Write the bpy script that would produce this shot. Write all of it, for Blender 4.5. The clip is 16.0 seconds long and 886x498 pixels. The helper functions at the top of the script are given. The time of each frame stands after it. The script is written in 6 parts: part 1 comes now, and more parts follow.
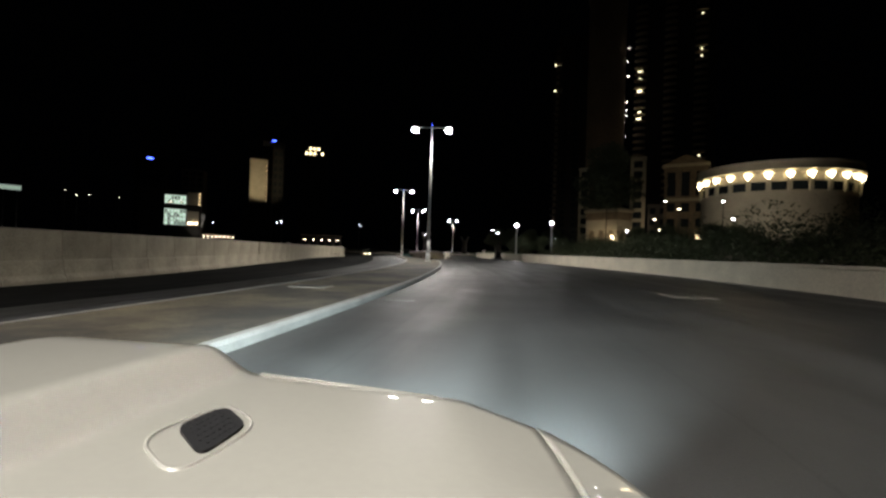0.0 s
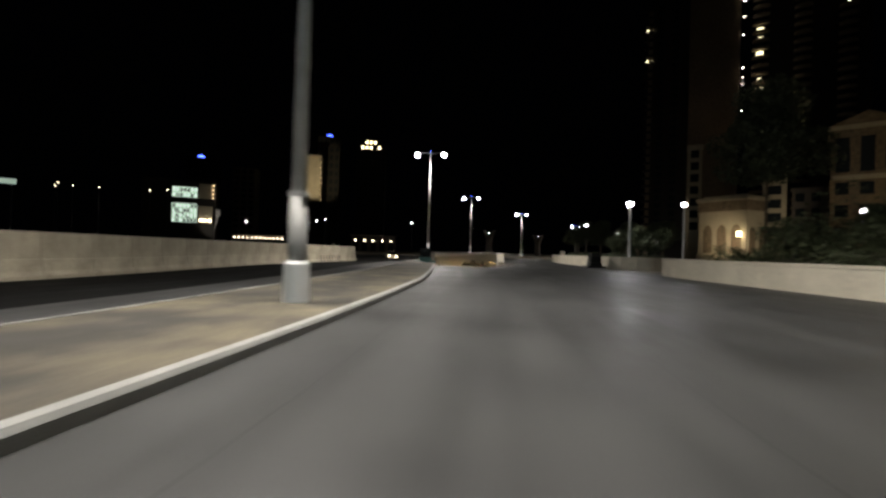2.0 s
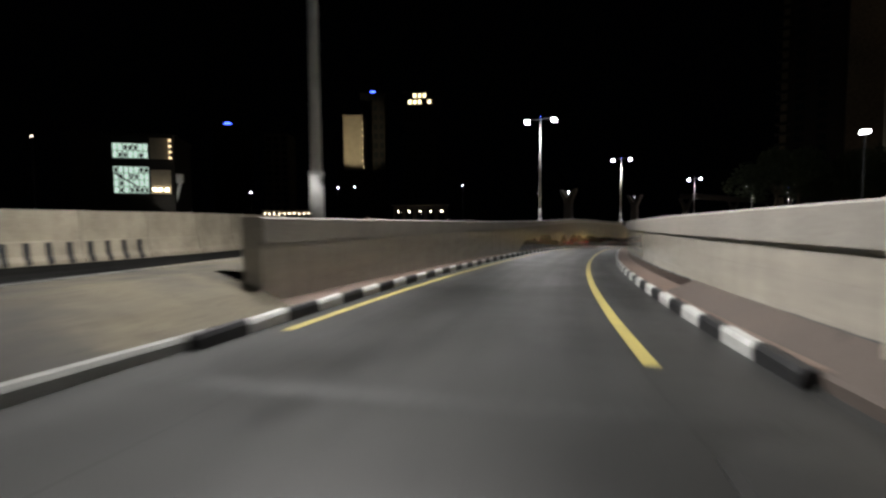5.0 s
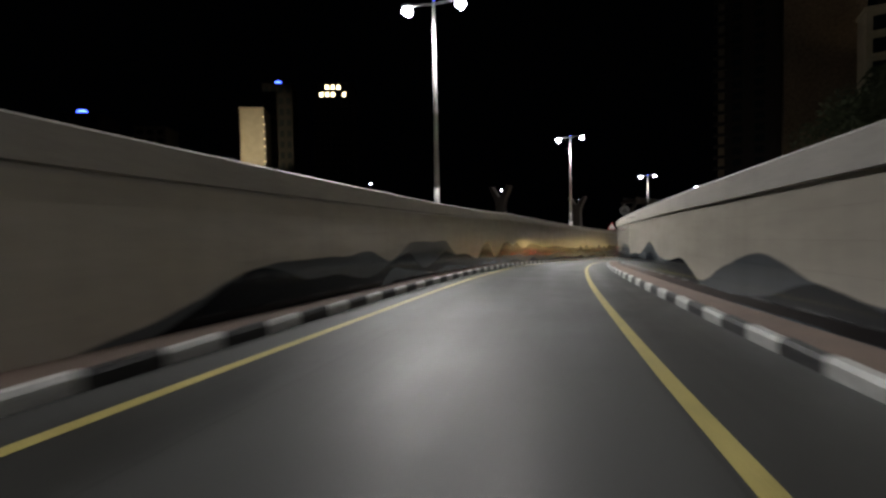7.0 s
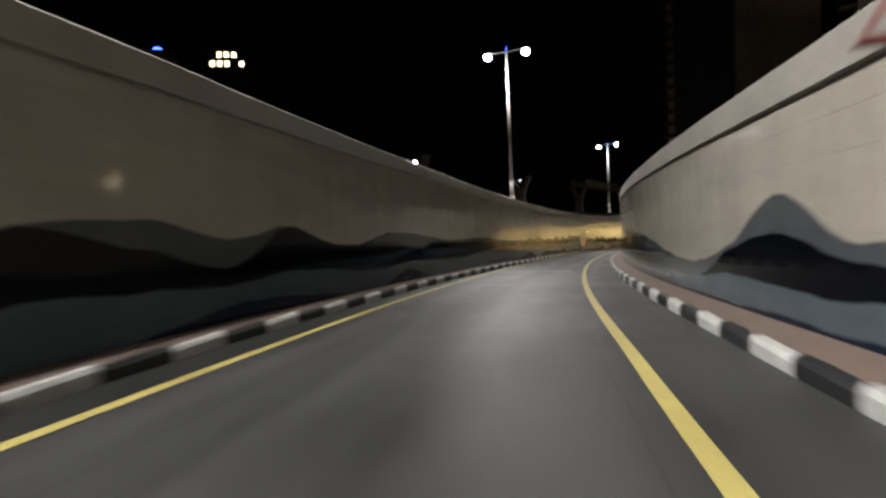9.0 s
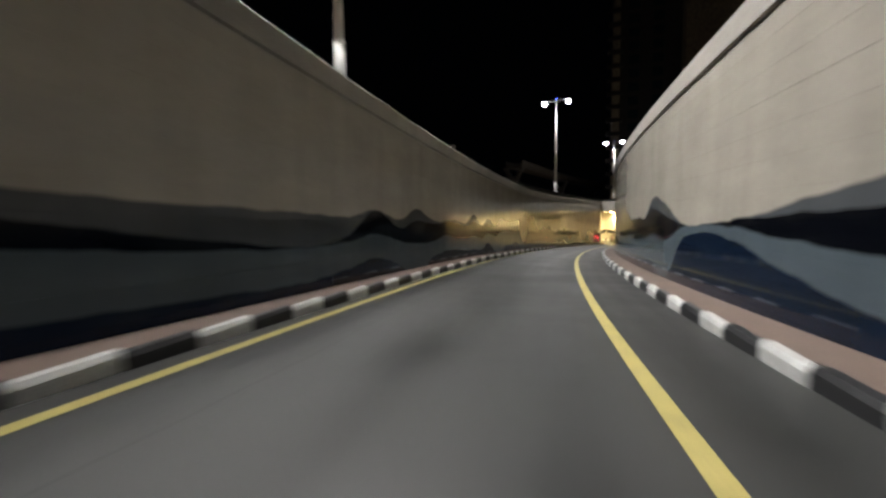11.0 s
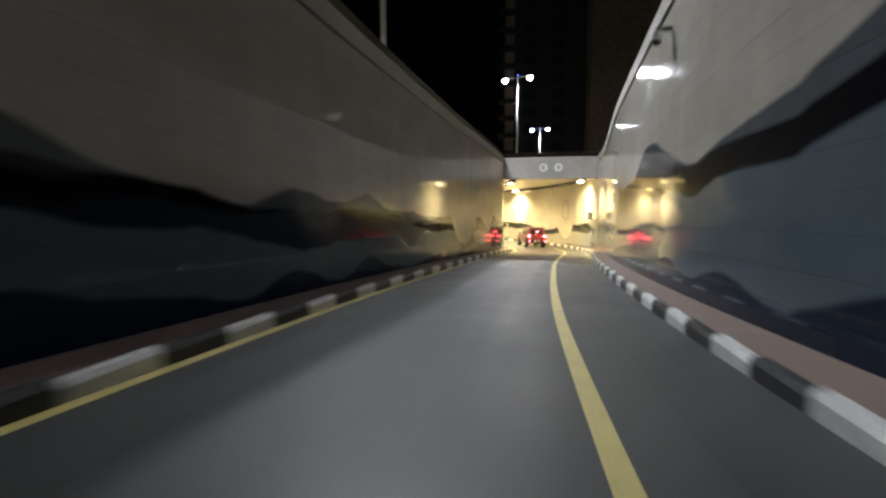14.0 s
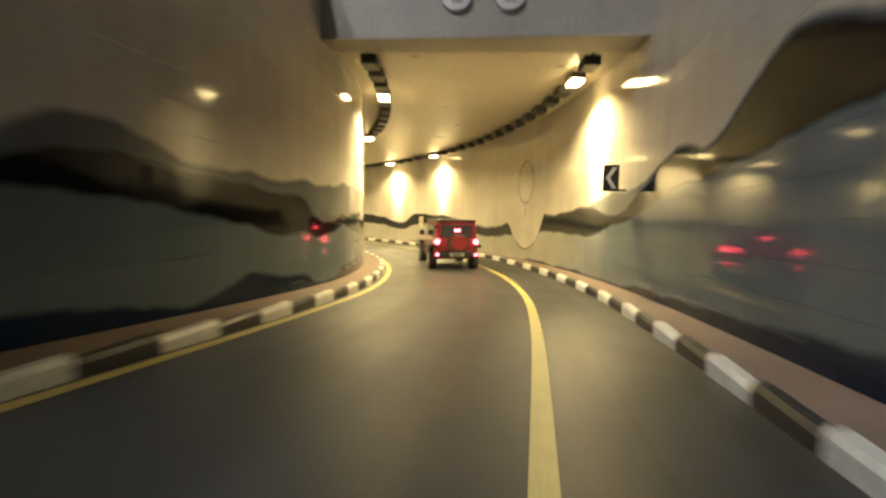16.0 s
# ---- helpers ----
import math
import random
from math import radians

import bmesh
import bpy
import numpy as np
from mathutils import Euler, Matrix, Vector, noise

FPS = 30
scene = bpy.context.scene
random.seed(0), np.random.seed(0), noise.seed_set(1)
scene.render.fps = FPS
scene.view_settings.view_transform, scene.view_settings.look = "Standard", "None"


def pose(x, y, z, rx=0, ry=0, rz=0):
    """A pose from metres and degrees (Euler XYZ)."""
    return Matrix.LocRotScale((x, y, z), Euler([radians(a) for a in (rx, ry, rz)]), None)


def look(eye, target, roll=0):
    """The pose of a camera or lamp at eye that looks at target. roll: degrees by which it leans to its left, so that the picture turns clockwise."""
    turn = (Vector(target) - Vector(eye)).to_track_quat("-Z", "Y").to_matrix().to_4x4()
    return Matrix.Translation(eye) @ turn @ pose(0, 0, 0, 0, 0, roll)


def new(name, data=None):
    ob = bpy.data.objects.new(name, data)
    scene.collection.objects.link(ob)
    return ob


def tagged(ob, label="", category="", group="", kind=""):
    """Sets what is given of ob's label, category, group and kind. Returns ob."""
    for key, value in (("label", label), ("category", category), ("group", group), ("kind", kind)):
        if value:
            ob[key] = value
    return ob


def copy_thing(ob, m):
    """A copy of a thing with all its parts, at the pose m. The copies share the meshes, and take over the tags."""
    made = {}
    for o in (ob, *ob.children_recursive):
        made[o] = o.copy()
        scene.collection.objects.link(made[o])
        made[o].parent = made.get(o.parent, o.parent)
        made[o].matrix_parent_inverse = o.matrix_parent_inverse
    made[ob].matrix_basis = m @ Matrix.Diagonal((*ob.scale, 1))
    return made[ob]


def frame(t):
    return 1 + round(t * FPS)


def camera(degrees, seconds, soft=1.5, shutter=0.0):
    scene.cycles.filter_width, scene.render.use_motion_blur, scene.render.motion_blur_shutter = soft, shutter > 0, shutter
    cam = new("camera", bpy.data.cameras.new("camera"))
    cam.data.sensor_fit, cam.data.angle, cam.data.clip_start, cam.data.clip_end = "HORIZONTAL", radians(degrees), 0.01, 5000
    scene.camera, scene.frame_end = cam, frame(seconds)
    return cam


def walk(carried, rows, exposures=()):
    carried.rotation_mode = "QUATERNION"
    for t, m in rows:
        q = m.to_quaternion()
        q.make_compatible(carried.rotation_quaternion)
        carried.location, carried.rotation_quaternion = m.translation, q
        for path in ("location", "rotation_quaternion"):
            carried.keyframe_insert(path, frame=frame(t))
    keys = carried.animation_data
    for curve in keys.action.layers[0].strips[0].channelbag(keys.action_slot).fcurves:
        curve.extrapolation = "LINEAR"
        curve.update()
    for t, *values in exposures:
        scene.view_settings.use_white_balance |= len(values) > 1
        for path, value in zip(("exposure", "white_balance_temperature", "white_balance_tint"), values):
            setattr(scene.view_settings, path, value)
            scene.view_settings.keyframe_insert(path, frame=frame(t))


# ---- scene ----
# camera path: seconds, x, y, z, yaw to the left, pitch, roll
PATH = [
    (0.0, 0.00, 0.00, 1.17, -8.68, 0.31, 1.83),
    (0.5, 2.63, 8.93, 1.23, -6.30, 0.11, 1.69),
    (1.0, 4.92, 18.13, 1.28, -3.99, 0.12, 1.56),
    (1.5, 6.83, 27.46, 1.26, -1.83, 0.16, 1.71),
    (2.0, 8.27, 36.59, 1.18, 0.61, 0.30, 1.69),
    (2.5, 9.21, 45.28, 1.26, 3.24, 0.04, 1.01),
    (3.0, 9.78, 53.46, 1.31, 5.83, -0.41, 0.74),
    (3.5, 10.11, 61.18, 1.30, 7.84, -0.46, 0.81),
    (4.0, 10.34, 68.53, 1.22, 9.05, -1.35, 0.67),
    (4.5, 10.58, 75.67, 1.11, 9.33, -1.65, 0.87),
    (5.0, 10.89, 82.90, 0.91, 9.60, -3.35, -0.41),
    (5.5, 11.37, 90.44, 0.65, 7.86, -3.50, -0.48),
    (6.0, 12.17, 98.32, 0.36, 5.71, -2.94, -0.37),
    (6.5, 13.30, 106.42, 0.06, 3.80, -2.26, -0.55),
    (7.0, 14.72, 114.52, -0.23, 1.85, -1.89, -1.08),
    (7.5, 16.36, 122.42, -0.49, 0.07, -1.93, -1.32),
    (8.0, 18.16, 129.97, -0.72, -1.74, -2.27, -1.66),
    (8.5, 20.09, 137.10, -0.97, -3.32, -2.33, -2.03),
    (9.0, 22.11, 143.88, -1.28, -4.90, -2.62, -2.73),
    (9.5, 24.23, 150.42, -1.60, -6.72, -2.68, -2.17),
    (10.0, 26.52, 156.84, -1.93, -8.85, -3.00, -0.99),
    (10.5, 29.02, 163.21, -2.26, -11.08, -3.57, -0.42),
    (11.0, 31.78, 169.61, -2.58, -13.19, -4.18, -0.53),
    (11.5, 34.83, 176.05, -2.90, -14.97, -4.42, -0.86),
    (12.0, 38.18, 182.57, -3.22, -16.90, -4.59, -1.07),
    (12.5, 41.88, 189.14, -3.53, -18.94, -4.66, -0.96),
    (13.0, 45.95, 195.72, -3.88, -21.64, -5.06, -0.39),
    (13.5, 50.34, 202.17, -4.24, -24.14, -5.00, -0.14),
    (14.0, 54.92, 208.31, -4.60, -26.73, -4.64, 0.02),
    (14.5, 59.50, 213.96, -4.97, -29.20, -4.64, 0.45),
    (15.0, 63.90, 219.02, -5.30, -31.09, -4.36, 0.62),
    (15.5, 68.06, 223.58, -5.56, -32.22, -4.18, 0.97),
    (16.0, 71.98, 227.78, -5.80, -32.41, -4.38, 1.10),
]


def cam_pose(x, y, z, yaw, pitch, roll):
    return pose(x, y, z, 0, 0, yaw) @ pose(0, 0, 0, 90 + pitch) @ pose(0, 0, 0, 0, 0, roll)


cam = camera(88.78, 16.0, soft=2.6, shutter=0.45)
# the drive sets off from the standing white car
rows = [(t, cam_pose(*p)) for t, *p in PATH]
rows.insert(1, (0.034, rows[0][1]))
rows.insert(2, (0.134, cam_pose(0.71, 2.38, 1.186, -8.05, 0.25, 1.79)))
walk(cam, rows, exposures=[
    (0, 0.1, 6750, 10), (2.5, 0.3, 6850, 10), (4, 0.1, 6600, 10), (5, 0.1, 6500, 10), (7, 0.65, 6450, 10), (8.5, 0.85, 6650, 10), (9.0, 0.72, 6600, 10), (11.5, 0.8, 6400, 10), (12.2, 0.6, 6300, 10),
    (13.5, 0.95, 5950, 10), (14.2, 1.22, 5850, 10), (15.2, 1.0, 5800, 10), (16, 0.4, 6250, 10)])

# ---- world: clear night sky over a city ----
world = bpy.data.worlds.new("night")
scene.world = world
world.use_nodes = True
wn = world.node_tree
wbg = wn.nodes["Background"]
wbg.inputs["Color"].default_value = (0.35, 0.42, 0.6, 1)
wbg.inputs["Strength"].default_value = 0.0004

MAST_POWER = 7300.0
TUNNEL_POWER = 2200.0
WASH_POWER = 5000.0

# ---- small helpers ----


def mesh_from(name, verts, faces, uvs=None, mat=None, smooth=False):
    me = bpy.data.meshes.new(name)
    me.from_pydata(verts, [], faces)
    if uvs is not None:
        lay = me.uv_layers.new(name="UVMap")
        flat = []
        for f in faces:
            for i in f:
                flat += list(uvs[i])
        lay.data.foreach_set("uv", flat)
    if smooth:
        me.polygons.foreach_set("use_smooth", [True] * len(me.polygons))
    if mat:
        for m in mat if isinstance(mat, (list, tuple)) else [mat]:
            me.materials.append(m)
    me.update()
    return me


def thing(name, label, category, m=None, group="", kind=""):
    ob = new(name)
    ob.empty_display_size = 0.3
    if m is not None:
        ob.matrix_basis = m
    return tagged(ob, label, category, group, kind)


def part(name, bm, material, parent=None, label="", smooth=False):
    me = bpy.data.meshes.new(name)
    bm.to_mesh(me)
    bm.free()
    if smooth:
        me.polygons.foreach_set("use_smooth", [True] * len(me.polygons))
    if material:
        me.materials.append(material)
    ob = new(name, me)
    if parent:
        ob.parent = parent
    if label:
        tagged(ob, label)
    return ob


def meshpart(name, me, parent=None, label="", m=None):
    ob = new(name, me)
    if parent:
        ob.parent = parent
    if m is not None:
        ob.matrix_basis = m
    if label:
        tagged(ob, label)
    return ob


def box(bm, x0, x1, y0, y1, z0, z1, bevel=0.0):
    r = bmesh.ops.create_cube(bm, size=1.0)
    vs = r["verts"]
    bmesh.ops.scale(bm, vec=(x1 - x0, y1 - y0, z1 - z0), verts=vs)
    bmesh.ops.translate(bm, vec=((x0 + x1) / 2, (y0 + y1) / 2, (z0 + z1) / 2), verts=vs)
    if bevel:
        es = list({e for v in vs for e in v.link_edges})
        bmesh.ops.bevel(bm, geom=es, offset=bevel, segments=2, affect="EDGES", profile=0.6)
    return bm


def boxbm(x0, x1, y0, y1, z0, z1, bevel=0.0):
    return box(bmesh.new(), x0, x1, y0, y1, z0, z1, bevel)


def cyl(bm, p0, p1, r0, r1=None, seg=16, caps=True):
    p0, p1 = Vector(p0), Vector(p1)
    r1 = r0 if r1 is None else r1
    d = p1 - p0
    m = Matrix.Translation((p0 + p1) / 2) @ d.to_track_quat("Z", "Y").to_matrix().to_4x4()
    bmesh.ops.create_cone(bm, cap_ends=caps, segments=seg, radius1=r0, radius2=r1, depth=d.length, matrix=m)
    return bm


def prism(bm, outline, y0, y1):
    """Closed outline of (x, z) pairs, drawn out along y."""
    a = [bm.verts.new((x, y0, z)) for x, z in outline]
    b = [bm.verts.new((x, y1, z)) for x, z in outline]
    n = len(a)
    bm.faces.new(a)
    bm.faces.new(b[::-1])
    for i in range(n):
        bm.faces.new((a[i], b[i], b[(i + 1) % n], a[(i + 1) % n]))
    bmesh.ops.recalc_face_normals(bm, faces=bm.faces)
    return bm


# ---- materials ----


def mat(name, color, rough=0.6, metal=0.0, scale=6.0, vary=0.25, bump=0.15, coat=0.0, rough_vary=0.15, fine=60.0, gloss=0.08):
    m = bpy.data.materials.new(name)
    m.use_nodes = True
    t = m.node_tree
    n, l = t.nodes, t.links
    b = n["Principled BSDF"]
    co = n.new("ShaderNodeTexCoord")
    big = n.new("ShaderNodeTexNoise")
    big.inputs["Scale"].default_value = scale
    big.inputs["Detail"].default_value = 5
    small = n.new("ShaderNodeTexNoise")
    small.inputs["Scale"].default_value = fine
    small.inputs["Detail"].default_value = 3
    l.new(co.outputs["Object"], big.inputs["Vector"])
    l.new(co.outputs["Object"], small.inputs["Vector"])
    add = n.new("ShaderNodeMath")
    add.operation = "ADD"
    l.new(big.outputs["Fac"], add.inputs[0])
    l.new(small.outputs["Fac"], add.inputs[1])
    mr = n.new("ShaderNodeMapRange")
    mr.inputs["From Min"].default_value = 0.65
    mr.inputs["From Max"].default_value = 1.35
    mr.inputs["To Min"].default_value = 1 - vary
    mr.inputs["To Max"].default_value = 1 + vary
    l.new(add.outputs[0], mr.inputs["Value"])
    mul = n.new("ShaderNodeMixRGB")
    mul.blend_type = "MULTIPLY"
    mul.inputs["Fac"].default_value = 1
    mul.inputs["Color1"].default_value = (*color, 1)
    l.new(mr.outputs[0], mul.inputs["Color2"])
    l.new(mul.outputs[0], b.inputs["Base Color"])
    rr = n.new("ShaderNodeMapRange")
    rr.inputs["To Min"].default_value = max(0.03, rough - rough_vary)
    rr.inputs["To Max"].default_value = min(1, rough + rough_vary)
    l.new(big.outputs["Fac"], rr.inputs["Value"])
    l.new(rr.outputs[0], b.inputs["Roughness"])
    b.inputs["Metallic"].default_value = metal
    b.inputs["Coat Weight"].default_value = coat
    b.inputs["Coat Roughness"].default_value = gloss
    if bump:
        bp = n.new("ShaderNodeBump")
        bp.inputs["Strength"].default_value = bump
        bp.inputs["Distance"].default_value = 0.02
        l.new(add.outputs[0], bp.inputs["Height"])
        l.new(bp.outputs[0], b.inputs["Normal"])
    return m


def glow(name, color, strength):
    m = bpy.data.materials.new(name)
    m.use_nodes = True
    b = m.node_tree.nodes["Principled BSDF"]
    b.inputs["Base Color"].default_value = (*[min(1, c) * 0.5 for c in color], 1)
    b.inputs["Emission Color"].default_value = (*color, 1)
    b.inputs["Emission Strength"].default_value = strength
    b.inputs["Roughness"].default_value = 0.3
    return m


def glass(name, color=(0.02, 0.025, 0.03), rough=0.05):
    m = bpy.data.materials.new(name)
    m.use_nodes = True
    b = m.node_tree.nodes["Principled BSDF"]
    b.inputs["Base Color"].default_value = (*color, 1)
    b.inputs["Roughness"].default_value = rough
    b.inputs["Coat Weight"].default_value = 0.6
    return m


def math_node(t, op, a, b=None, clamp=False):
    nd = t.nodes.new("ShaderNodeMath")
    nd.operation = op
    nd.use_clamp = clamp
    for i, v in enumerate((a, b)):
        if v is None:
            continue
        if isinstance(v, (int, float)):
            nd.inputs[i].default_value = v
        else:
            t.links.new(v, nd.inputs[i])
    return nd.outputs[0]


def asphalt_mat(name, base=0.05, wet=0.0, spec=0.45):
    """Worn road surface: u runs along the lane, v across, both in metres."""
    m = bpy.data.materials.new(name)
    m.use_nodes = True
    t = m.node_tree
    n, l = t.nodes, t.links
    b = n["Principled BSDF"]
    uv = n.new("ShaderNodeUVMap")
    mp = n.new("ShaderNodeMapping")
    mp.inputs["Scale"].default_value = (0.05, 1.1, 1)
    l.new(uv.outputs[0], mp.inputs["Vector"])
    streak = n.new("ShaderNodeTexNoise")
    streak.inputs["Scale"].default_value = 1.0
    streak.inputs["Detail"].default_value = 5
    l.new(mp.outputs[0], streak.inputs["Vector"])
    patch = n.new("ShaderNodeTexNoise")
    patch.inputs["Scale"].default_value = 0.4
    patch.inputs["Detail"].default_value = 8
    patch.inputs["Roughness"].default_value = 0.62
    l.new(uv.outputs[0], patch.inputs["Vector"])
    grit = n.new("ShaderNodeTexNoise")
    grit.inputs["Scale"].default_value = 55
    grit.inputs["Detail"].default_value = 2
    l.new(uv.outputs[0], grit.inputs["Vector"])
    s = math_node(t, "ADD", math_node(t, "MULTIPLY", streak.outputs["Fac"], 0.9), math_node(t, "MULTIPLY", patch.outputs["Fac"], 0.7))
    s = math_node(t, "ADD", s, math_node(t, "MULTIPLY", grit.outputs["Fac"], 0.35))
    sepuv = n.new("ShaderNodeSeparateXYZ")
    l.new(uv.outputs[0], sepuv.inputs[0])
    wander = math_node(t, "MULTIPLY", math_node(t, "SUBTRACT", patch.outputs["Fac"], 0.5), 0.25)
    for lane in (1.75, -1.6, 4.6, -8.6):
        off = math_node(t, "ABSOLUTE", math_node(t, "ADD", math_node(t, "SUBTRACT", sepuv.outputs[1], lane), wander))
        s = math_node(t, "SUBTRACT", s, math_node(t, "MULTIPLY", math_node(t, "LESS_THAN", off, 0.018), 0.12))
    ramp = n.new("ShaderNodeMapRange")
    ramp.inputs["From Min"].default_value = 0.6
    ramp.inputs["From Max"].default_value = 1.35
    ramp.inputs["To Min"].default_value = 0.4
    ramp.inputs["To Max"].default_value = 1.7
    l.new(s, ramp.inputs["Value"])
    mul = n.new("ShaderNodeMixRGB")
    mul.blend_type = "MULTIPLY"
    mul.inputs["Fac"].default_value = 1
    mul.inputs["Color1"].default_value = (base, base * 1.0, base * 0.98, 1)
    l.new(ramp.outputs[0], mul.inputs["Color2"])
    l.new(mul.outputs[0], b.inputs["Base Color"])
    rr = n.new("ShaderNodeMapRange")
    b.inputs["Specular IOR Level"].default_value = spec
    rr.inputs["To Min"].default_value = 0.38 - wet
    rr.inputs["To Max"].default_value = 0.72 - wet
    both = math_node(t, "MULTIPLY", math_node(t, "ADD", streak.outputs["Fac"], patch.outputs["Fac"]), 0.5)
    l.new(both, rr.inputs["Value"])
    rr.inputs["From Min"].default_value = 0.3
    rr.inputs["From Max"].default_value = 0.7
    l.new(rr.outputs[0], b.inputs["Roughness"])
    bp = n.new("ShaderNodeBump")
    bp.inputs["Strength"].default_value = 0.25
    bp.inputs["Distance"].default_value = 0.006
    l.new(grit.outputs["Fac"], bp.inputs["Height"])
    l.new(bp.outputs[0], b.inputs["Normal"])
    return m


def dusty_mat(name, dark, pale):
    """Old paving under drifts of pale dust: broad drifts, smaller blotches and grit."""
    m = mat(name, pale, 0.85, scale=1.1, vary=0.35, fine=18)
    t = m.node_tree
    n, l = t.nodes, t.links
    co = n.new("ShaderNodeTexCoord")
    drift = n.new("ShaderNodeTexNoise")
    drift.inputs["Scale"].default_value = 0.3
    drift.inputs["Detail"].default_value = 9
    drift.inputs["Roughness"].default_value = 0.68
    l.new(co.outputs["Object"], drift.inputs["Vector"])
    mr = n.new("ShaderNodeMapRange")
    mr.interpolation_type = "SMOOTHSTEP"
    mr.inputs["From Min"].default_value = 0.40
    mr.inputs["From Max"].default_value = 0.60
    l.new(drift.outputs["Fac"], mr.inputs["Value"])
    mx = n.new("ShaderNodeMixRGB")
    mx.inputs["Color1"].default_value = (*dark, 1)
    b = n["Principled BSDF"]
    l.new(b.inputs["Base Color"].links[0].from_socket, mx.inputs["Color2"])
    l.new(mr.outputs[0], mx.inputs["Fac"])
    l.new(mx.outputs[0], b.inputs["Base Color"])
    return m


def mural_mat(name, seed):
    """Painted, glazed wall cladding: dune-like bands of navy, slate blue and sand. u: metres along, v: share of the height."""
    m = bpy.data.materials.new(name)
    m.use_nodes = True
    t = m.node_tree
    n, l = t.nodes, t.links
    b = n["Principled BSDF"]
    uv = n.new("ShaderNodeUVMap")
    sep = n.new("ShaderNodeSeparateXYZ")
    l.new(uv.outputs[0], sep.inputs[0])
    u, v = sep.outputs[0], sep.outputs[1]

    def edge(name):
        at = n.new("ShaderNodeAttribute")
        at.attribute_name = name
        return at.outputs["Fac"]

    wob = n.new("ShaderNodeTexNoise")
    wob.noise_dimensions = "1D"
    wob.inputs["Scale"].default_value = 1.0
    wob.inputs["Detail"].default_value = 3.0
    l.new(math_node(t, "ADD", math_node(t, "MULTIPLY", u, 0.9), seed), wob.inputs["W"])
    wv = math_node(t, "MULTIPLY", math_node(t, "SUBTRACT", wob.outputs["Fac"], 0.5), 0.03)
    e0, e1, e2, e3 = (math_node(t, "ADD", edge(q), wv) for q in ("navy_top", "dark_low", "dark_top", "hill_top"))

    def below(e):
        mr = n.new("ShaderNodeMapRange")
        d = math_node(t, "SUBTRACT", e, v)
        mr.inputs["From Min"].default_value = -0.006
        mr.inputs["From Max"].default_value = 0.006
        l.new(d, mr.inputs["Value"])
        return mr.outputs[0]

    def mix(fac, c1, c2):
        mx = n.new("ShaderNodeMixRGB")
        l.new(fac, mx.inputs["Fac"])
        for c, i in ((c1, "Color1"), (c2, "Color2")):
            if isinstance(c, tuple):
                mx.inputs[i].default_value = (*c, 1)
            else:
                l.new(c, mx.inputs[i])
        return mx.outputs[0]

    mp = n.new("ShaderNodeMapping")
    mp.inputs["Scale"].default_value = (0.5, 6, 1)
    l.new(uv.outputs[0], mp.inputs["Vector"])
    grain = n.new("ShaderNodeTexNoise")
    grain.inputs["Scale"].default_value = 1.2
    grain.inputs["Detail"].default_value = 6
    l.new(mp.outputs[0], grain.inputs["Vector"])
    sand = mix(grain.outputs["Fac"], (0.36, 0.333, 0.29), (0.53, 0.49, 0.425))
    slate = mix(grain.outputs["Fac"], (0.075, 0.098, 0.118), (0.12, 0.15, 0.175))
    navy = mix(grain.outputs["Fac"], (0.002, 0.0025, 0.004), (0.006, 0.007, 0.011))
    deep = mix(grain.outputs["Fac"], (0.004, 0.009, 0.022), (0.010, 0.021, 0.046))
    hill = mix(grain.outputs["Fac"], (0.07, 0.078, 0.086), (0.11, 0.12, 0.13))
    # bands turn paler, greyer inside the tunnel: yellow lamplight put into the paint
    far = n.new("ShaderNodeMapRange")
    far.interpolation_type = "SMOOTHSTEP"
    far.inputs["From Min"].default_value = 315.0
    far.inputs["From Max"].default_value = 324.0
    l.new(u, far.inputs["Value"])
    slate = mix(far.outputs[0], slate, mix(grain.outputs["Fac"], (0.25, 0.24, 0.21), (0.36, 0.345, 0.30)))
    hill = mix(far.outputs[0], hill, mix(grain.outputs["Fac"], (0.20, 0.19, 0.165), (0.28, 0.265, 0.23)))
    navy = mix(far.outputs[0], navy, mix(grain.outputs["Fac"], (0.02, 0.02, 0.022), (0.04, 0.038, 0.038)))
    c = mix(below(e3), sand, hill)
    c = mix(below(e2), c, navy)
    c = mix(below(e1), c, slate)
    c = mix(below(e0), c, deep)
    # dust, rain streaks and patches on the cladding
    mp2 = n.new("ShaderNodeMapping")
    mp2.inputs["Scale"].default_value = (1.6, 0.22, 1)
    uvm = n.new("ShaderNodeUVMap")
    uvm.uv_map = "Metres"
    l.new(uvm.outputs[0], mp2.inputs["Vector"])
    dirt = n.new("ShaderNodeTexNoise")
    dirt.inputs["Scale"].default_value = 1.0
    dirt.inputs["Detail"].default_value = 8
    dirt.inputs["Roughness"].default_value = 0.65
    l.new(mp2.outputs[0], dirt.inputs["Vector"])
    spot_n = n.new("ShaderNodeTexNoise")
    spot_n.inputs["Scale"].default_value = 9.0
    spot_n.inputs["Detail"].default_value = 5
    l.new(uvm.outputs[0], spot_n.inputs["Vector"])
    dsum = math_node(t, "ADD", math_node(t, "MULTIPLY", dirt.outputs["Fac"], 0.7), math_node(t, "MULTIPLY", spot_n.outputs["Fac"], 0.3))
    dr = n.new("ShaderNodeMapRange")
    dr.inputs["From Min"].default_value = 0.3
    dr.inputs["From Max"].default_value = 0.68
    dr.inputs["To Min"].default_value = 0.84
    dr.inputs["To Max"].default_value = 1.07
    l.new(dsum, dr.inputs["Value"])
    wear = n.new("ShaderNodeMixRGB")
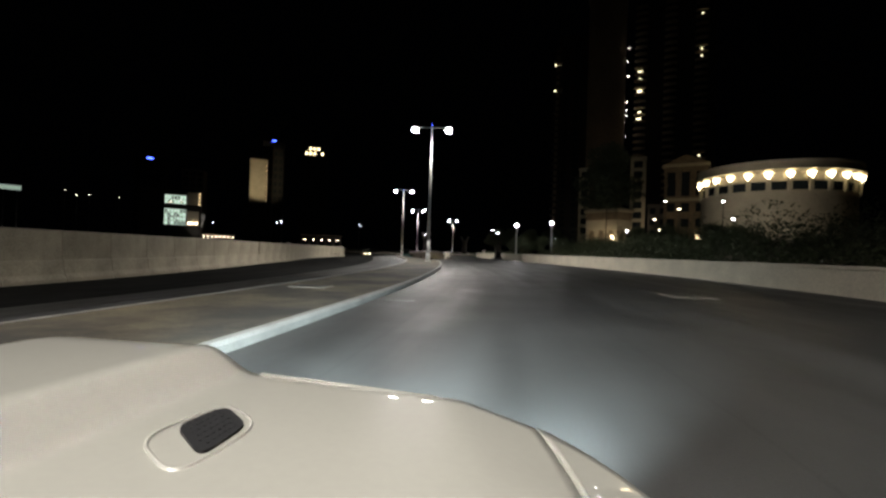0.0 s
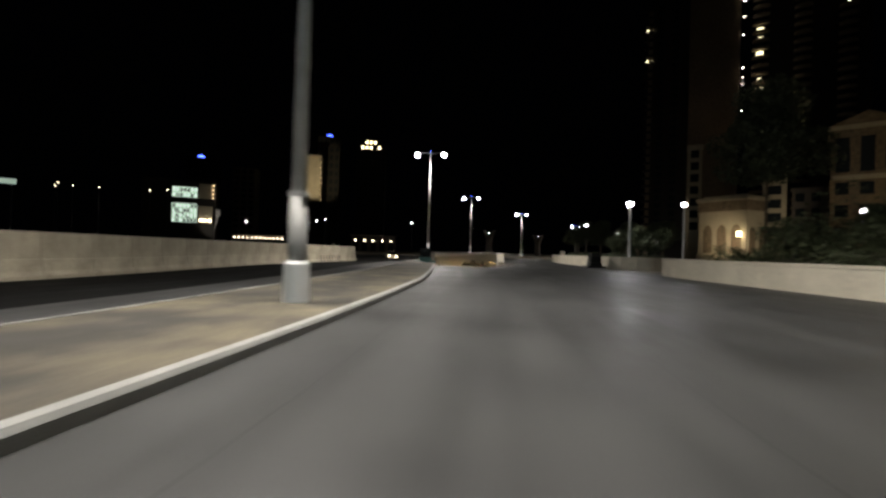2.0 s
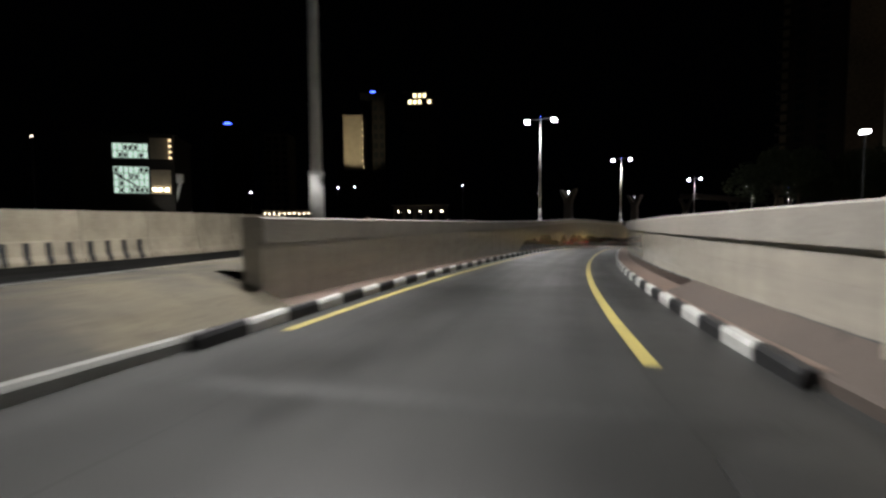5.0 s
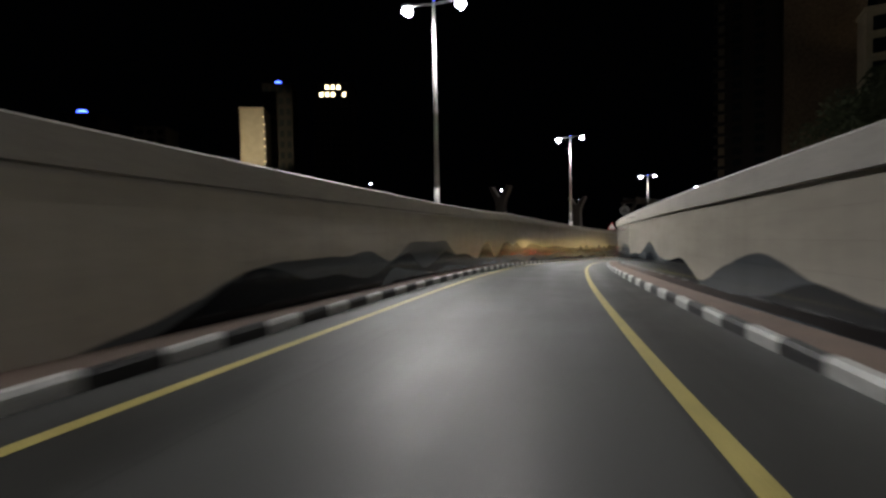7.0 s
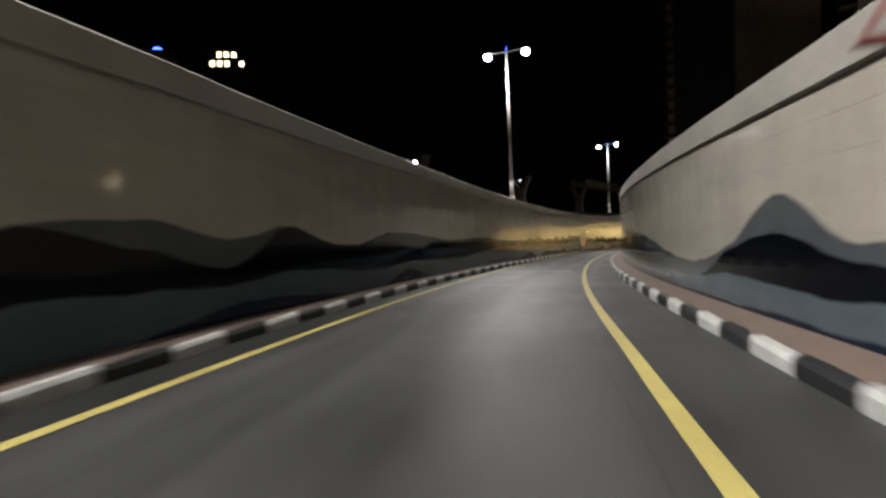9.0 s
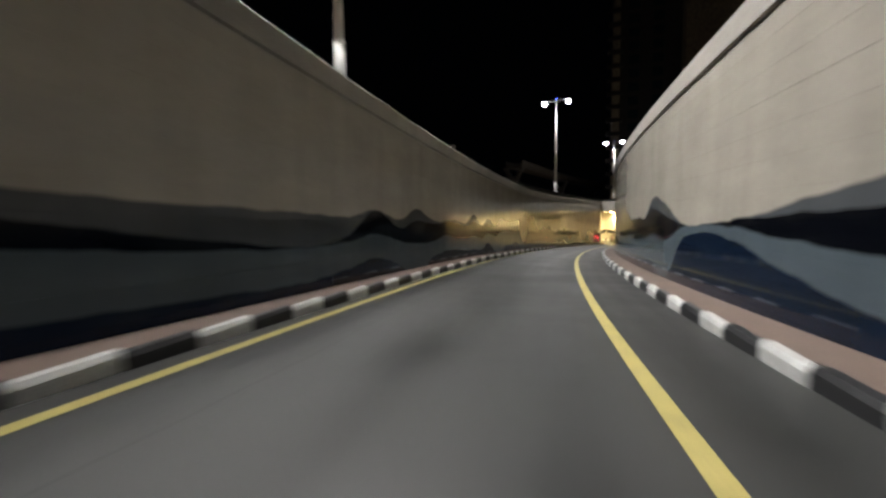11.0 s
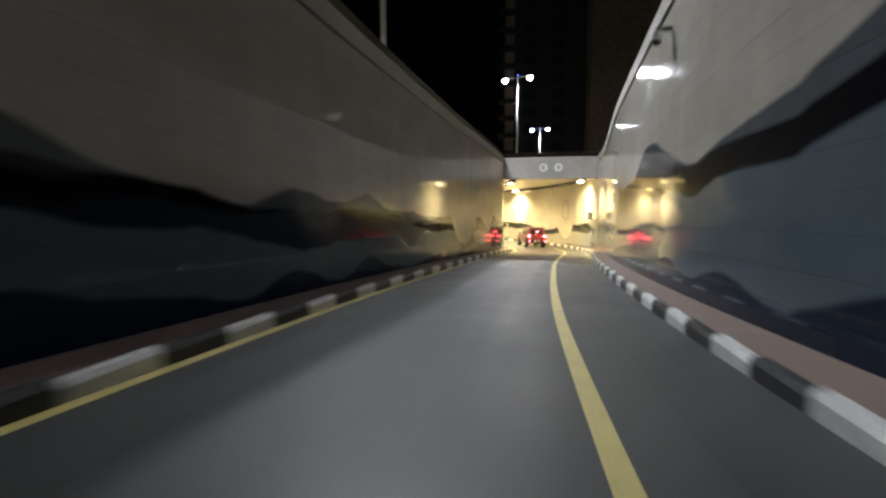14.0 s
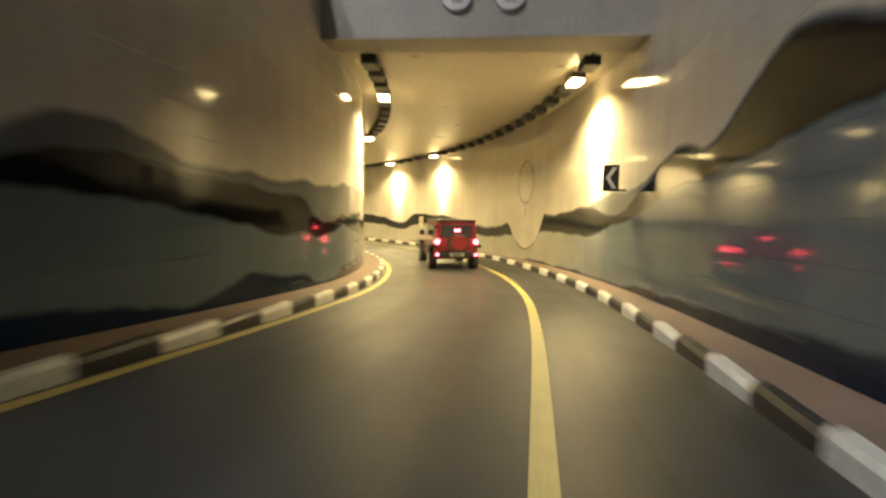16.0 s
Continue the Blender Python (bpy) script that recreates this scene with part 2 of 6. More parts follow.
    wear.blend_type = "MULTIPLY"
    wear.inputs["Fac"].default_value = 1
    l.new(c, wear.inputs["Color1"])
    l.new(dr.outputs[0], wear.inputs["Color2"])
    l.new(wear.outputs[0], b.inputs["Base Color"])
    # panel joints, as fine lines in the relief
    br = n.new("ShaderNodeTexBrick")
    br.inputs["Scale"].default_value = 1.0
    br.inputs["Brick Width"].default_value = 3.0
    br.inputs["Row Height"].default_value = 40.0
    br.inputs["Mortar Size"].default_value = 0.006
    br.offset = 0.0
    uv2 = n.new("ShaderNodeUVMap")
    uv2.uv_map = "Metres"
    l.new(uv2.outputs[0], br.inputs["Vector"])
    rr = n.new("ShaderNodeMapRange")
    rr.inputs["To Min"].default_value = 0.04
    rr.inputs["To Max"].default_value = 0.13
    b.inputs["Specular IOR Level"].default_value = 0.16
    l.new(grain.outputs["Fac"], rr.inputs["Value"])
    l.new(rr.outputs[0], b.inputs["Roughness"])
    bp = n.new("ShaderNodeBump")
    bp.inputs["Strength"].default_value = 0.2
    bp.inputs["Distance"].default_value = 0.006
    bp.invert = True
    hsum = math_node(t, "ADD", br.outputs["Fac"], math_node(t, "MULTIPLY", grain.outputs["Fac"], 0.35))
    l.new(hsum, bp.inputs["Height"])
    l.new(bp.outputs[0], b.inputs["Normal"])
    return m


ASPHALT = asphalt_mat("asphalt", 0.038, 0.04, 0.28)
ASPHALT_OLD = asphalt_mat("asphalt_old", 0.007, -0.28, 0.08)
CONCRETE = mat("concrete", (0.42, 0.39, 0.34), 0.75, scale=1.2, vary=0.3, fine=25)
COPING = mat("coping_concrete", (0.36, 0.335, 0.30), 0.6, scale=0.8, vary=0.22, fine=20)
BARRIER = mat("barrier_concrete", (0.36, 0.318, 0.24), 0.8, scale=0.9, vary=0.35, fine=14)
KERB = mat("kerb_concrete", (0.27, 0.27, 0.255), 0.7, scale=2, vary=0.3)
KERB_WHITE = mat("kerb_white_paint", (0.56, 0.56, 0.545), 0.5, scale=5, vary=0.35, fine=30)
KERB_BLACK = mat("kerb_black_paint", (0.02, 0.02, 0.022), 0.5, scale=5, vary=0.4, fine=30)
ISLAND = mat("island_paving", (0.092, 0.072, 0.062), 0.8, scale=1.5, vary=0.25)
PAVING = mat("paving", (0.17, 0.122, 0.098), 0.8, scale=1.5, vary=0.25)
GARDEN = mat("garden_wall_render", (0.55, 0.50, 0.40), 0.8, scale=0.7, vary=0.22, fine=12)
MEDIAN = dusty_mat("median_paving", (0.034, 0.031, 0.026), (0.115, 0.097, 0.064))
YELLOW = mat("yellow_road_paint", (0.44, 0.37, 0.12), 0.5, scale=3, vary=0.3, bump=0.05)
POLE_GREY = mat("pole_paint", (0.27, 0.265, 0.255), 0.65, metal=0.15, scale=3, vary=0.25, bump=0.03)
STEEL = mat("galvanised_steel", (0.5, 0.5, 0.5), 0.4, metal=0.7, scale=4, vary=0.2, bump=0.03)
DARKSTEEL = mat("dark_steel", (0.05, 0.05, 0.05), 0.5, metal=0.5, scale=8, vary=0.2, bump=0.03)
SOIL = mat("dry_soil", (0.14, 0.12, 0.09), 0.95, scale=0.4, vary=0.35, fine=8)
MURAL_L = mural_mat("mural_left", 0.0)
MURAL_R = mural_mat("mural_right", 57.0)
CEIL = mat("tunnel_ceiling_paint", (0.55, 0.50, 0.40), 0.33, scale=0.7, vary=0.15, bump=0.08, fine=10)
LAMP_GLOW = glow("lamp_white", (0.95, 0.97, 1.0), 45)
TUNNEL_GLOW = glow("lamp_sodium", (1.0, 0.72, 0.28), 40)
WARM_WIN = glow("window_warm", (1.0, 0.75, 0.42), 2.2)
COOL_WIN = glow("window_cool", (0.75, 1.0, 0.85), 0.75)
BLUE_GLOW = glow("blue_beacon", (0.05, 0.1, 1.0), 6)
RED_GLOW = glow("tail_light_red", (1.0, 0.05, 0.08), 28)
HEAD_GLOW = glow("head_light", (1.0, 0.85, 0.6), 12)
FACADE = mat("facade_render", (0.30, 0.27, 0.22), 0.8, scale=0.3, vary=0.2, fine=3)
FACADE_DARK = mat("facade_dark", (0.10, 0.085, 0.075), 0.8, scale=0.3, vary=0.25, fine=3)
GLASS_DARK = glass("dark_window_glass")
LEAF = mat("leaf_green", (0.045, 0.055, 0.024), 0.6, scale=3, vary=0.5, bump=0)
BARK = mat("bark", (0.10, 0.075, 0.05), 0.9, scale=6, vary=0.4)
PLASTIC_BLACK = mat("black_plastic", (0.007, 0.007, 0.008), 0.5, scale=8, vary=0.3, bump=0.05)
RUBBER = mat("tyre_rubber", (0.02, 0.02, 0.02), 0.8, scale=10, vary=0.3)
CHROME = mat("chrome", (0.6, 0.6, 0.6), 0.15, metal=1.0, vary=0.05, bump=0)
SIGN_WHITE = mat("sign_white", (0.75, 0.75, 0.75), 0.4, scale=3, vary=0.08, bump=0)
SIGN_GREY = mat("sign_grey", (0.16, 0.155, 0.15), 0.5, scale=4, vary=0.2, bump=0.02)
SIGN_RED = mat("sign_red", (0.22, 0.02, 0.02), 0.4, scale=3, vary=0.1, bump=0)
SIGN_BLACK = mat("sign_black", (0.02, 0.02, 0.02), 0.4, scale=3, vary=0.1, bump=0)
CAR_RED = mat("car_paint_red", (0.15, 0.008, 0.014), 0.3, coat=1.0, scale=4, vary=0.1, bump=0)
CAR_CREAM = mat("car_paint_cream", (0.6, 0.52, 0.36), 0.3, coat=1.0, scale=4, vary=0.1, bump=0)

# ---- alignment of the road: x, y, height of the surface ----
CONTROL = [
    (-18.0, -57.0, 0.0), (-12.0, -38.0, 0.0), (-6.0, -19.0, 0.0), (0.0, 0.0, 0.0), (4.92, 18.13, 0.0), (8.27, 36.59, 0.0),
    (9.78, 53.46, 0.0), (10.14, 68.53, -0.03), (10.06, 80.04, -0.25), (10.63, 92.1, -0.66), (12.24, 104.92, -1.13),
    (14.92, 119.43, -1.63), (18.35, 134.51, -2.14), (22.67, 149.49, -2.79), (27.59, 162.31, -3.44), (34.2, 176.36, -4.15),
    (41.4, 189.42, -4.78), (49.01, 201.2, -5.41), (57.97, 213.34, -6.14), (66.53, 223.31, -6.76), (71.29, 228.43, -7.05),
]
TIMES = [None, None, None, 0, 1, 2, 3, 4, 4.8, 5.6, 6.4, 7.3, 8.3, 9.4, 10.4, 11.5, 12.5, 13.4, 14.4, 15.4, 16]
# the tunnel bends to the left in an arc
BEND = 33.0
dir0 = Vector((0.682, 0.731))
p = Vector(CONTROL[-1][:2]) + dir0 * 6.5
ctr = p + Vector((-dir0.y, dir0.x)) * BEND
CONTROL.append((p.x, p.y, -7.43))
for k in range(1, 17):
    a = math.atan2(p.y - ctr.y, p.x - ctr.x) + k * 4.5 / BEND
    CONTROL.append((ctr.x + BEND * math.cos(a), ctr.y + BEND * math.sin(a), -7.43 - 0.5 * (1 - math.exp(-k * 0.45)) * 1.3))
TIMES += [None] * 17


def _dense():
    pts, marks = [], []
    c = [np.array(q) for q in CONTROL]
    for i in range(len(c) - 1):
        p0, p1, p2, p3 = c[max(i - 1, 0)], c[i], c[i + 1], c[min(i + 2, len(c) - 1)]
        marks.append(len(pts))
        n = max(4, int(np.linalg.norm(p2 - p1) / 0.5))
        for k in range(n):
            f = k / n
            pts.append(0.5 * (2 * p1 + (p2 - p0) * f + (2 * p0 - 5 * p1 + 4 * p2 - p3) * f * f + (3 * p1 - p0 - 3 * p2 + p3) * f**3))
    marks.append(len(pts))
    pts.append(c[-1])
    return np.array(pts), marks


LINE, MARKS = _dense()
RUN = np.r_[0, np.cumsum(np.hypot(*np.diff(LINE[:, :2], axis=0).T))]
STATION = [RUN[i] for i in MARKS]
KNOWN = [(t, s) for t, s in zip(TIMES, STATION) if t is not None]


def at_time(t):
    """Station, in metres along the alignment, abreast of the camera at t seconds."""
    return float(np.interp(t, [k[0] for k in KNOWN], [k[1] for k in KNOWN]))


S_START, S_END = 0.0, float(RUN[-1])
S16 = at_time(16)
S_PORTAL = S16 + 9.9


def ref(s):
    x, y, z = (float(np.interp(s, RUN, LINE[:, k])) for k in range(3))
    e = 0.6
    x0, y0 = (float(np.interp(s - e, RUN, LINE[:, k])) for k in (0, 1))
    x1, y1 = (float(np.interp(s + e, RUN, LINE[:, k])) for k in (0, 1))
    h = math.atan2(x1 - x0, y1 - y0)
    return x, y, z, h


def place(s, lat, dz=0.0, absz=None):
    x, y, z, h = ref(s)
    return (x + lat * math.cos(h), y - lat * math.sin(h), (z + dz) if absz is None else absz)


def place_pose(s, lat, dz=0.0, absz=None):
    x, y, z = place(s, lat, dz, absz)
    return pose(x, y, z, 0, 0, -math.degrees(ref(s)[3]))


def table(rows):
    ts = [at_time(r[0]) if r[0] <= 16 else S16 + (r[0] - 16) for r in rows]
    return lambda s: float(np.interp(s, ts, [r[1] for r in rows]))


HALF = table([(4.8, 3.55), (5.6, 3.7), (7.3, 4.05), (9.4, 4.05), (11.5, 3.65), (13.4, 3.35), (15.4, 3.4), (26, 3.5)])
RIGHT_LINE = table([(4.8, 1.85), (7.3, 1.84), (9.4, 2.08), (11.5, 1.63), (13.4, 1.3), (15.4, 0.95), (30, 1.2)])
WALL_TOP = table([(4.8, 1.05), (7.0, 0.95), (9.4, 0.75), (12.0, 0.45), (14.0, 0.05), (16.0, 0.0)])
TOP_L = table([(4.8, 1.05), (7.0, 0.95), (8.5, 1.1), (9.4, 1.3), (10.2, 1.15), (12.0, 0.35), (13.5, -0.45), (14.5, -0.5), (15.4, -0.45), (26, -0.42)])
TOP_R = table([(4.8, 1.15), (7.0, 0.9), (8.5, 0.6), (9.4, 0.5), (12.0, 0.55), (13.5, 0.5), (14.4, 0.4), (15.4, 0.1), (26, -0.3)])
LEFT_LINE = -2.55


def sweep(name, s0, s1, step, profile, mat_, uvmode="metres", closed=False, smooth=False, parent=None):
    """profile(s) gives [(lat, z)]; z is absolute. Faces between neighbouring points."""
    n = max(2, int(math.ceil((s1 - s0) / step)) + 1)
    verts, uvs = [], []
    m = None
    for i in range(n):
        s = s0 + (s1 - s0) * i / (n - 1)
        pr = profile(s)
        m = len(pr)
        run = 0.0
        for k, (lat, z) in enumerate(pr):
            if k:
                run += math.hypot(lat - pr[k - 1][0], z - pr[k - 1][1])
            verts.append(place(s, lat, absz=z))
            uvs.append((s, lat if uvmode == "lat" else run))
    faces = []
    for i in range(n - 1):
        for k in range(m if closed else m - 1):
            k2 = (k + 1) % m
            a, b, c, d = i * m + k, (i + 1) * m + k, (i + 1) * m + k2, i * m + k2
            faces.append((a, b, c, d))
    if closed:
        faces.append(tuple(range(m)))
        faces.append(tuple((n - 1) * m + k for k in range(m - 1, -1, -1)))
    me = mesh_from(name, verts, faces, uvs, mat_, smooth)
    ob = new(name, me)
    if closed:
        bm = bmesh.new()
        bm.from_mesh(me)
        bmesh.ops.recalc_face_normals(bm, faces=bm.faces)
        bm.to_mesh(me)
        bm.free()
    if parent:
        ob.parent = parent
    return ob


def zr(s):
    return float(np.interp(s, RUN, LINE[:, 2]))


# ---- setting: ground, roads, kerbs ----
OPP_END = at_time(8.8)


def build_ground():
    bm = bmesh.new()
    big = 2600
    outer = [bm.verts.new((x, y, -0.03)) for x, y in ((-big, -big), (big, -big), (big, big), (-big, big))]
    hole = []
    ss = list(np.arange(3.0, S_PORTAL + 0.4, 3.0)) + [S_PORTAL + 0.4]
    for s in ss:
        hole.append(place(s, -30.5 if s < OPP_END else -(HALF(s) + 0.2), absz=-0.03))
    for s in reversed(ss):
        hole.append(place(s, 2.0 if s < at_time(3.8) else (7.0 if s < at_time(5.27) else HALF(s) + 0.2), absz=-0.03))
    hv = [bm.verts.new(q) for q in hole]
    es = []
    for loop in (outer, hv):
        for i in range(len(loop)):
            es.append(bm.edges.new((loop[i], loop[(i + 1) % len(loop)])))
    bmesh.ops.triangle_fill(bm, use_beauty=True, use_dissolve=False, edges=es)
    bmesh.ops.recalc_face_normals(bm, faces=bm.faces)
    for f in bm.faces:
        if f.normal.z < 0:
            f.normal_flip()
    ob = part("ground", bm, SOIL)
    return tagged(ob, "dark dry sandy soil of the open ground", "ground", kind="structure")


build_ground()

MED_IN = table([(0, -2.95), (1.8, -2.75), (3.0, -2.45), (4.2, -2.9), (5.0, -3.1), (5.6, -2.95)])


def road_profile(s):
    z = zr(s)
    w = HALF(s) if s > at_time(4.8) else None
    if w is None:
        return [(MED_IN(s) - 0.02, z), (-1, z), (1, z), (2.9, z)]
    return [(-(w - 0.6), z), (-1, z), (1, z), (w - 0.6, z)]


road = sweep("road_1", S_START, S_END, 1.5, road_profile, ASPHALT, uvmode="lat")
tagged(road, "worn grey asphalt carriageway running down into the underpass", "road", kind="structure")
side = sweep("road_2", S_START, at_time(9.0), 1.5, lambda s: [(2.9, zr(s)) if s < at_time(5.27) else (HALF(s) + 0.3, 0.0), (6.0, 0.0), (13, 0.0)], ASPHALT, uvmode="lat")
tagged(side, "grey asphalt surface lane beside the ramp", "road", kind="structure")


def opposite_z(lat, s):
    """The opposite carriageway falls away from the median towards the barrier wall."""
    k = min(1.0, max(0.0, (OPP_END + 3 - s) / 12.0))
    return -0.04 + k * float(np.interp(-lat, [5.9, 12.0, 19.0, 29.0, 30.6], [0.0, -0.36, -0.68, -0.68, 0.02]))


opp = sweep("road_3", S_START, OPP_END + 3, 1.5, lambda s: [(q, opposite_z(q, s)) for q in (-31.0, -29.0, -19.0, -14.0, -10.2)], ASPHALT_OLD, uvmode="lat")
tagged(opp, "black asphalt of the opposite carriageway", "road", kind="structure")
opp = sweep("road_4", S_START, OPP_END + 3, 1.5, lambda s: [(q, opposite_z(q, s)) for q in (-10.2, -8.0, -5.9)], ASPHALT, uvmode="lat")
tagged(opp, "grey worn asphalt lane beside the median", "road", kind="structure")


def median_profile(s):
    a = MED_IN(s)
    z = zr(s) + 0.144
    return [(-5.9, -0.15), (-5.9, 0.12), (-5.88, 0.14), (-4.6, 0.14), (a - 0.7, 0.5 * z + 0.07), (a - 0.15, z)]


med = sweep("median", S_START, at_time(5.42), 1.5, median_profile, MEDIAN)
tagged(med, "paved median strip with dusty dull stone", "median", kind="structure")
med = sweep("median_2", at_time(5.42), at_time(9), 1.5, lambda s: [(-6.2, -0.3), (-6.2, 0.14), (-HALF(s) - 0.3, 0.14)], MEDIAN)
tagged(med, "dusty paved strip behind the ramp wall", "median", kind="structure")
S_HOLE = at_time(5.27)


# ---- contours of the mural: share of the wall height every 1.6 m along the road ----
CONTOUR_START = 176.0
CONTOURS_LEFT, CONTOURS_RIGHT = {}, {}
CONTOURS_LEFT["navy_top"] = [-0.14, -0.09, -0.06, -0.06, -0.07, -0.11, -0.12, -0.06, 0.08, 0.09, 0.09, 0.08, 0.07, 0.07, 0.07, 0.08, 0.05, 0.08, 0.07, 0.05, 0.04, 0.04, 0.06, 0.12, 0.11, 0.07, 0.03, 0.05, 0.15, 0.09, 0.04, 0.03, 0.04, 0.05, 0.07, 0.09, 0.1, 0.11, 0.1, 0.09, 0.08, 0.08, 0.1, 0.14, 0.07, -0.03, 0.08, 0.12, 0.12, 0.1, 0.1, 0.08, 0.15, 0.03, 0.0, 0.1, 0.09, 0.13, 0.02, 0.04, 0.07, 0.04, 0.12, 0.11, 0.09, 0.07, 0.13, 0.09, 0.05, 0.09, 0.04, 0.1, 0.05, 0.03, 0.05, 0.06, 0.07, 0.0, 0.08, 0.15, 0.08, 0.06, 0.06, 0.06, 0.04, 0.08, 0.06, 0.03, 0.05, 0.07, 0.08, 0.09, 0.09, 0.08, 0.07, 0.06]
CONTOURS_LEFT["dark_low"] = [-0.12, -0.09, -0.06, -0.06, -0.07, -0.11, -0.12, -0.06, 0.22, 0.18, 0.14, 0.09, 0.15, 0.13, 0.12, 0.1, 0.05, 0.16, 0.12, 0.15, 0.1, 0.24, 0.23, 0.21, 0.25, 0.23, 0.19, 0.18, 0.21, 0.21, 0.19, 0.17, 0.17, 0.2, 0.23, 0.25, 0.26, 0.26, 0.25, 0.23, 0.22, 0.22, 0.23, 0.27, 0.22, 0.2, 0.2, 0.25, 0.22, 0.22, 0.23, 0.2, 0.26, 0.22, 0.27, 0.28, 0.27, 0.29, 0.32, 0.3, 0.25, 0.21, 0.3, 0.23, 0.2, 0.23, 0.24, 0.21, 0.2, 0.15, 0.17, 0.17, 0.19, 0.13, 0.2, 0.18, 0.21, 0.21, 0.23, 0.23, 0.21, 0.21, 0.21, 0.22, 0.21, 0.18, 0.17, 0.17, 0.2, 0.19, 0.17, 0.15, 0.15, 0.15, 0.15, 0.15]
CONTOURS_LEFT["dark_top"] = [-0.12, -0.09, -0.06, 0.12, 0.36, 0.25, 0.24, 0.17, 0.3, 0.38, 0.18, 0.26, 0.38, 0.3, 0.32, 0.27, 0.21, 0.34, 0.36, 0.2, 0.28, 0.47, 0.39, 0.3, 0.5, 0.4, 0.39, 0.46, 0.47, 0.45, 0.42, 0.39, 0.37, 0.37, 0.38, 0.38, 0.37, 0.35, 0.31, 0.27, 0.24, 0.22, 0.26, 0.4, 0.3, 0.35, 0.33, 0.35, 0.35, 0.32, 0.37, 0.33, 0.36, 0.34, 0.43, 0.36, 0.36, 0.36, 0.48, 0.37, 0.25, 0.36, 0.34, 0.29, 0.31, 0.29, 0.31, 0.3, 0.27, 0.26, 0.28, 0.28, 0.27, 0.24, 0.26, 0.26, 0.29, 0.33, 0.33, 0.3, 0.26, 0.27, 0.21, 0.28, 0.28, 0.27, 0.27, 0.21, 0.23, 0.23, 0.23, 0.23, 0.22, 0.21, 0.2, 0.18]
CONTOURS_LEFT["hill_top"] = [-0.12, -0.07, 0.05, 0.18, 0.36, 0.4, 0.4, 0.43, 0.32, 0.5, 0.53, 0.52, 0.53, 0.33, 0.32, 0.27, 0.23, 0.44, 0.51, 0.23, 0.28, 0.47, 0.51, 0.43, 0.5, 0.4, 0.39, 0.46, 0.47, 0.45, 0.42, 0.4, 0.4, 0.41, 0.42, 0.42, 0.4, 0.38, 0.37, 0.36, 0.36, 0.36, 0.35, 0.4, 0.35, 0.43, 0.36, 0.36, 0.37, 0.35, 0.44, 0.34, 0.42, 0.34, 0.43, 0.41, 0.4, 0.42, 0.48, 0.41, 0.49, 0.51, 0.37, 0.29, 0.37, 0.32, 0.37, 0.3, 0.27, 0.32, 0.3, 0.34, 0.29, 0.3, 0.28, 0.28, 0.29, 0.33, 0.33, 0.31, 0.31, 0.27, 0.21, 0.33, 0.3, 0.3, 0.31, 0.32, 0.34, 0.35, 0.35, 0.33, 0.32, 0.31, 0.32, 0.33]
CONTOURS_RIGHT["navy_top"] = [0.1, 0.09, 0.07, 0.06, 0.05, 0.06, 0.07, 0.06, 0.06, 0.07, 0.06, 0.06, 0.06, 0.07, 0.07, 0.07, 0.07, 0.06, 0.06, 0.06, 0.07, 0.07, 0.07, 0.07, 0.06, 0.06, 0.06, 0.07, 0.07, 0.07, 0.07, 0.06, 0.06, 0.06, 0.07, 0.07, 0.07, 0.07, 0.08, 0.11, 0.17, 0.24, 0.28, 0.24, 0.03, 0.09, 0.12, 0.11, 0.12, 0.12, 0.12, 0.08, 0.03, 0.09, 0.08, 0.15, 0.14, 0.1, 0.14, 0.13, 0.11, 0.11, 0.19, 0.19, 0.15, 0.16, 0.12, 0.13, 0.07, 0.12, 0.08, 0.12, 0.1, 0.06, 0.02, 0.02, 0.09, 0.05, 0.04, 0.05, 0.07, 0.11, 0.09, 0.07, 0.06, 0.05, 0.05, 0.04, 0.03, 0.03, 0.03, 0.03, 0.03, 0.02, 0.01, 0.01]
CONTOURS_RIGHT["dark_low"] = [0.11, 0.09, 0.08, 0.07, 0.07, 0.07, 0.07, 0.06, 0.06, 0.07, 0.06, 0.07, 0.13, 0.09, 0.08, 0.08, 0.12, 0.16, 0.06, 0.18, 0.23, 0.21, 0.17, 0.17, 0.19, 0.15, 0.13, 0.15, 0.12, 0.1, 0.1, 0.12, 0.15, 0.18, 0.19, 0.2, 0.19, 0.2, 0.21, 0.23, 0.26, 0.29, 0.31, 0.3, 0.24, 0.26, 0.24, 0.22, 0.26, 0.25, 0.23, 0.28, 0.26, 0.25, 0.34, 0.39, 0.36, 0.34, 0.4, 0.37, 0.3, 0.28, 0.39, 0.38, 0.34, 0.32, 0.32, 0.38, 0.34, 0.35, 0.31, 0.35, 0.34, 0.31, 0.3, 0.3, 0.325, 0.34, 0.34, 0.34, 0.32, 0.29, 0.338, 0.335, 0.325, 0.305, 0.3, 0.25, 0.22, 0.18, 0.18, 0.19, 0.18, 0.17, 0.15, 0.13]
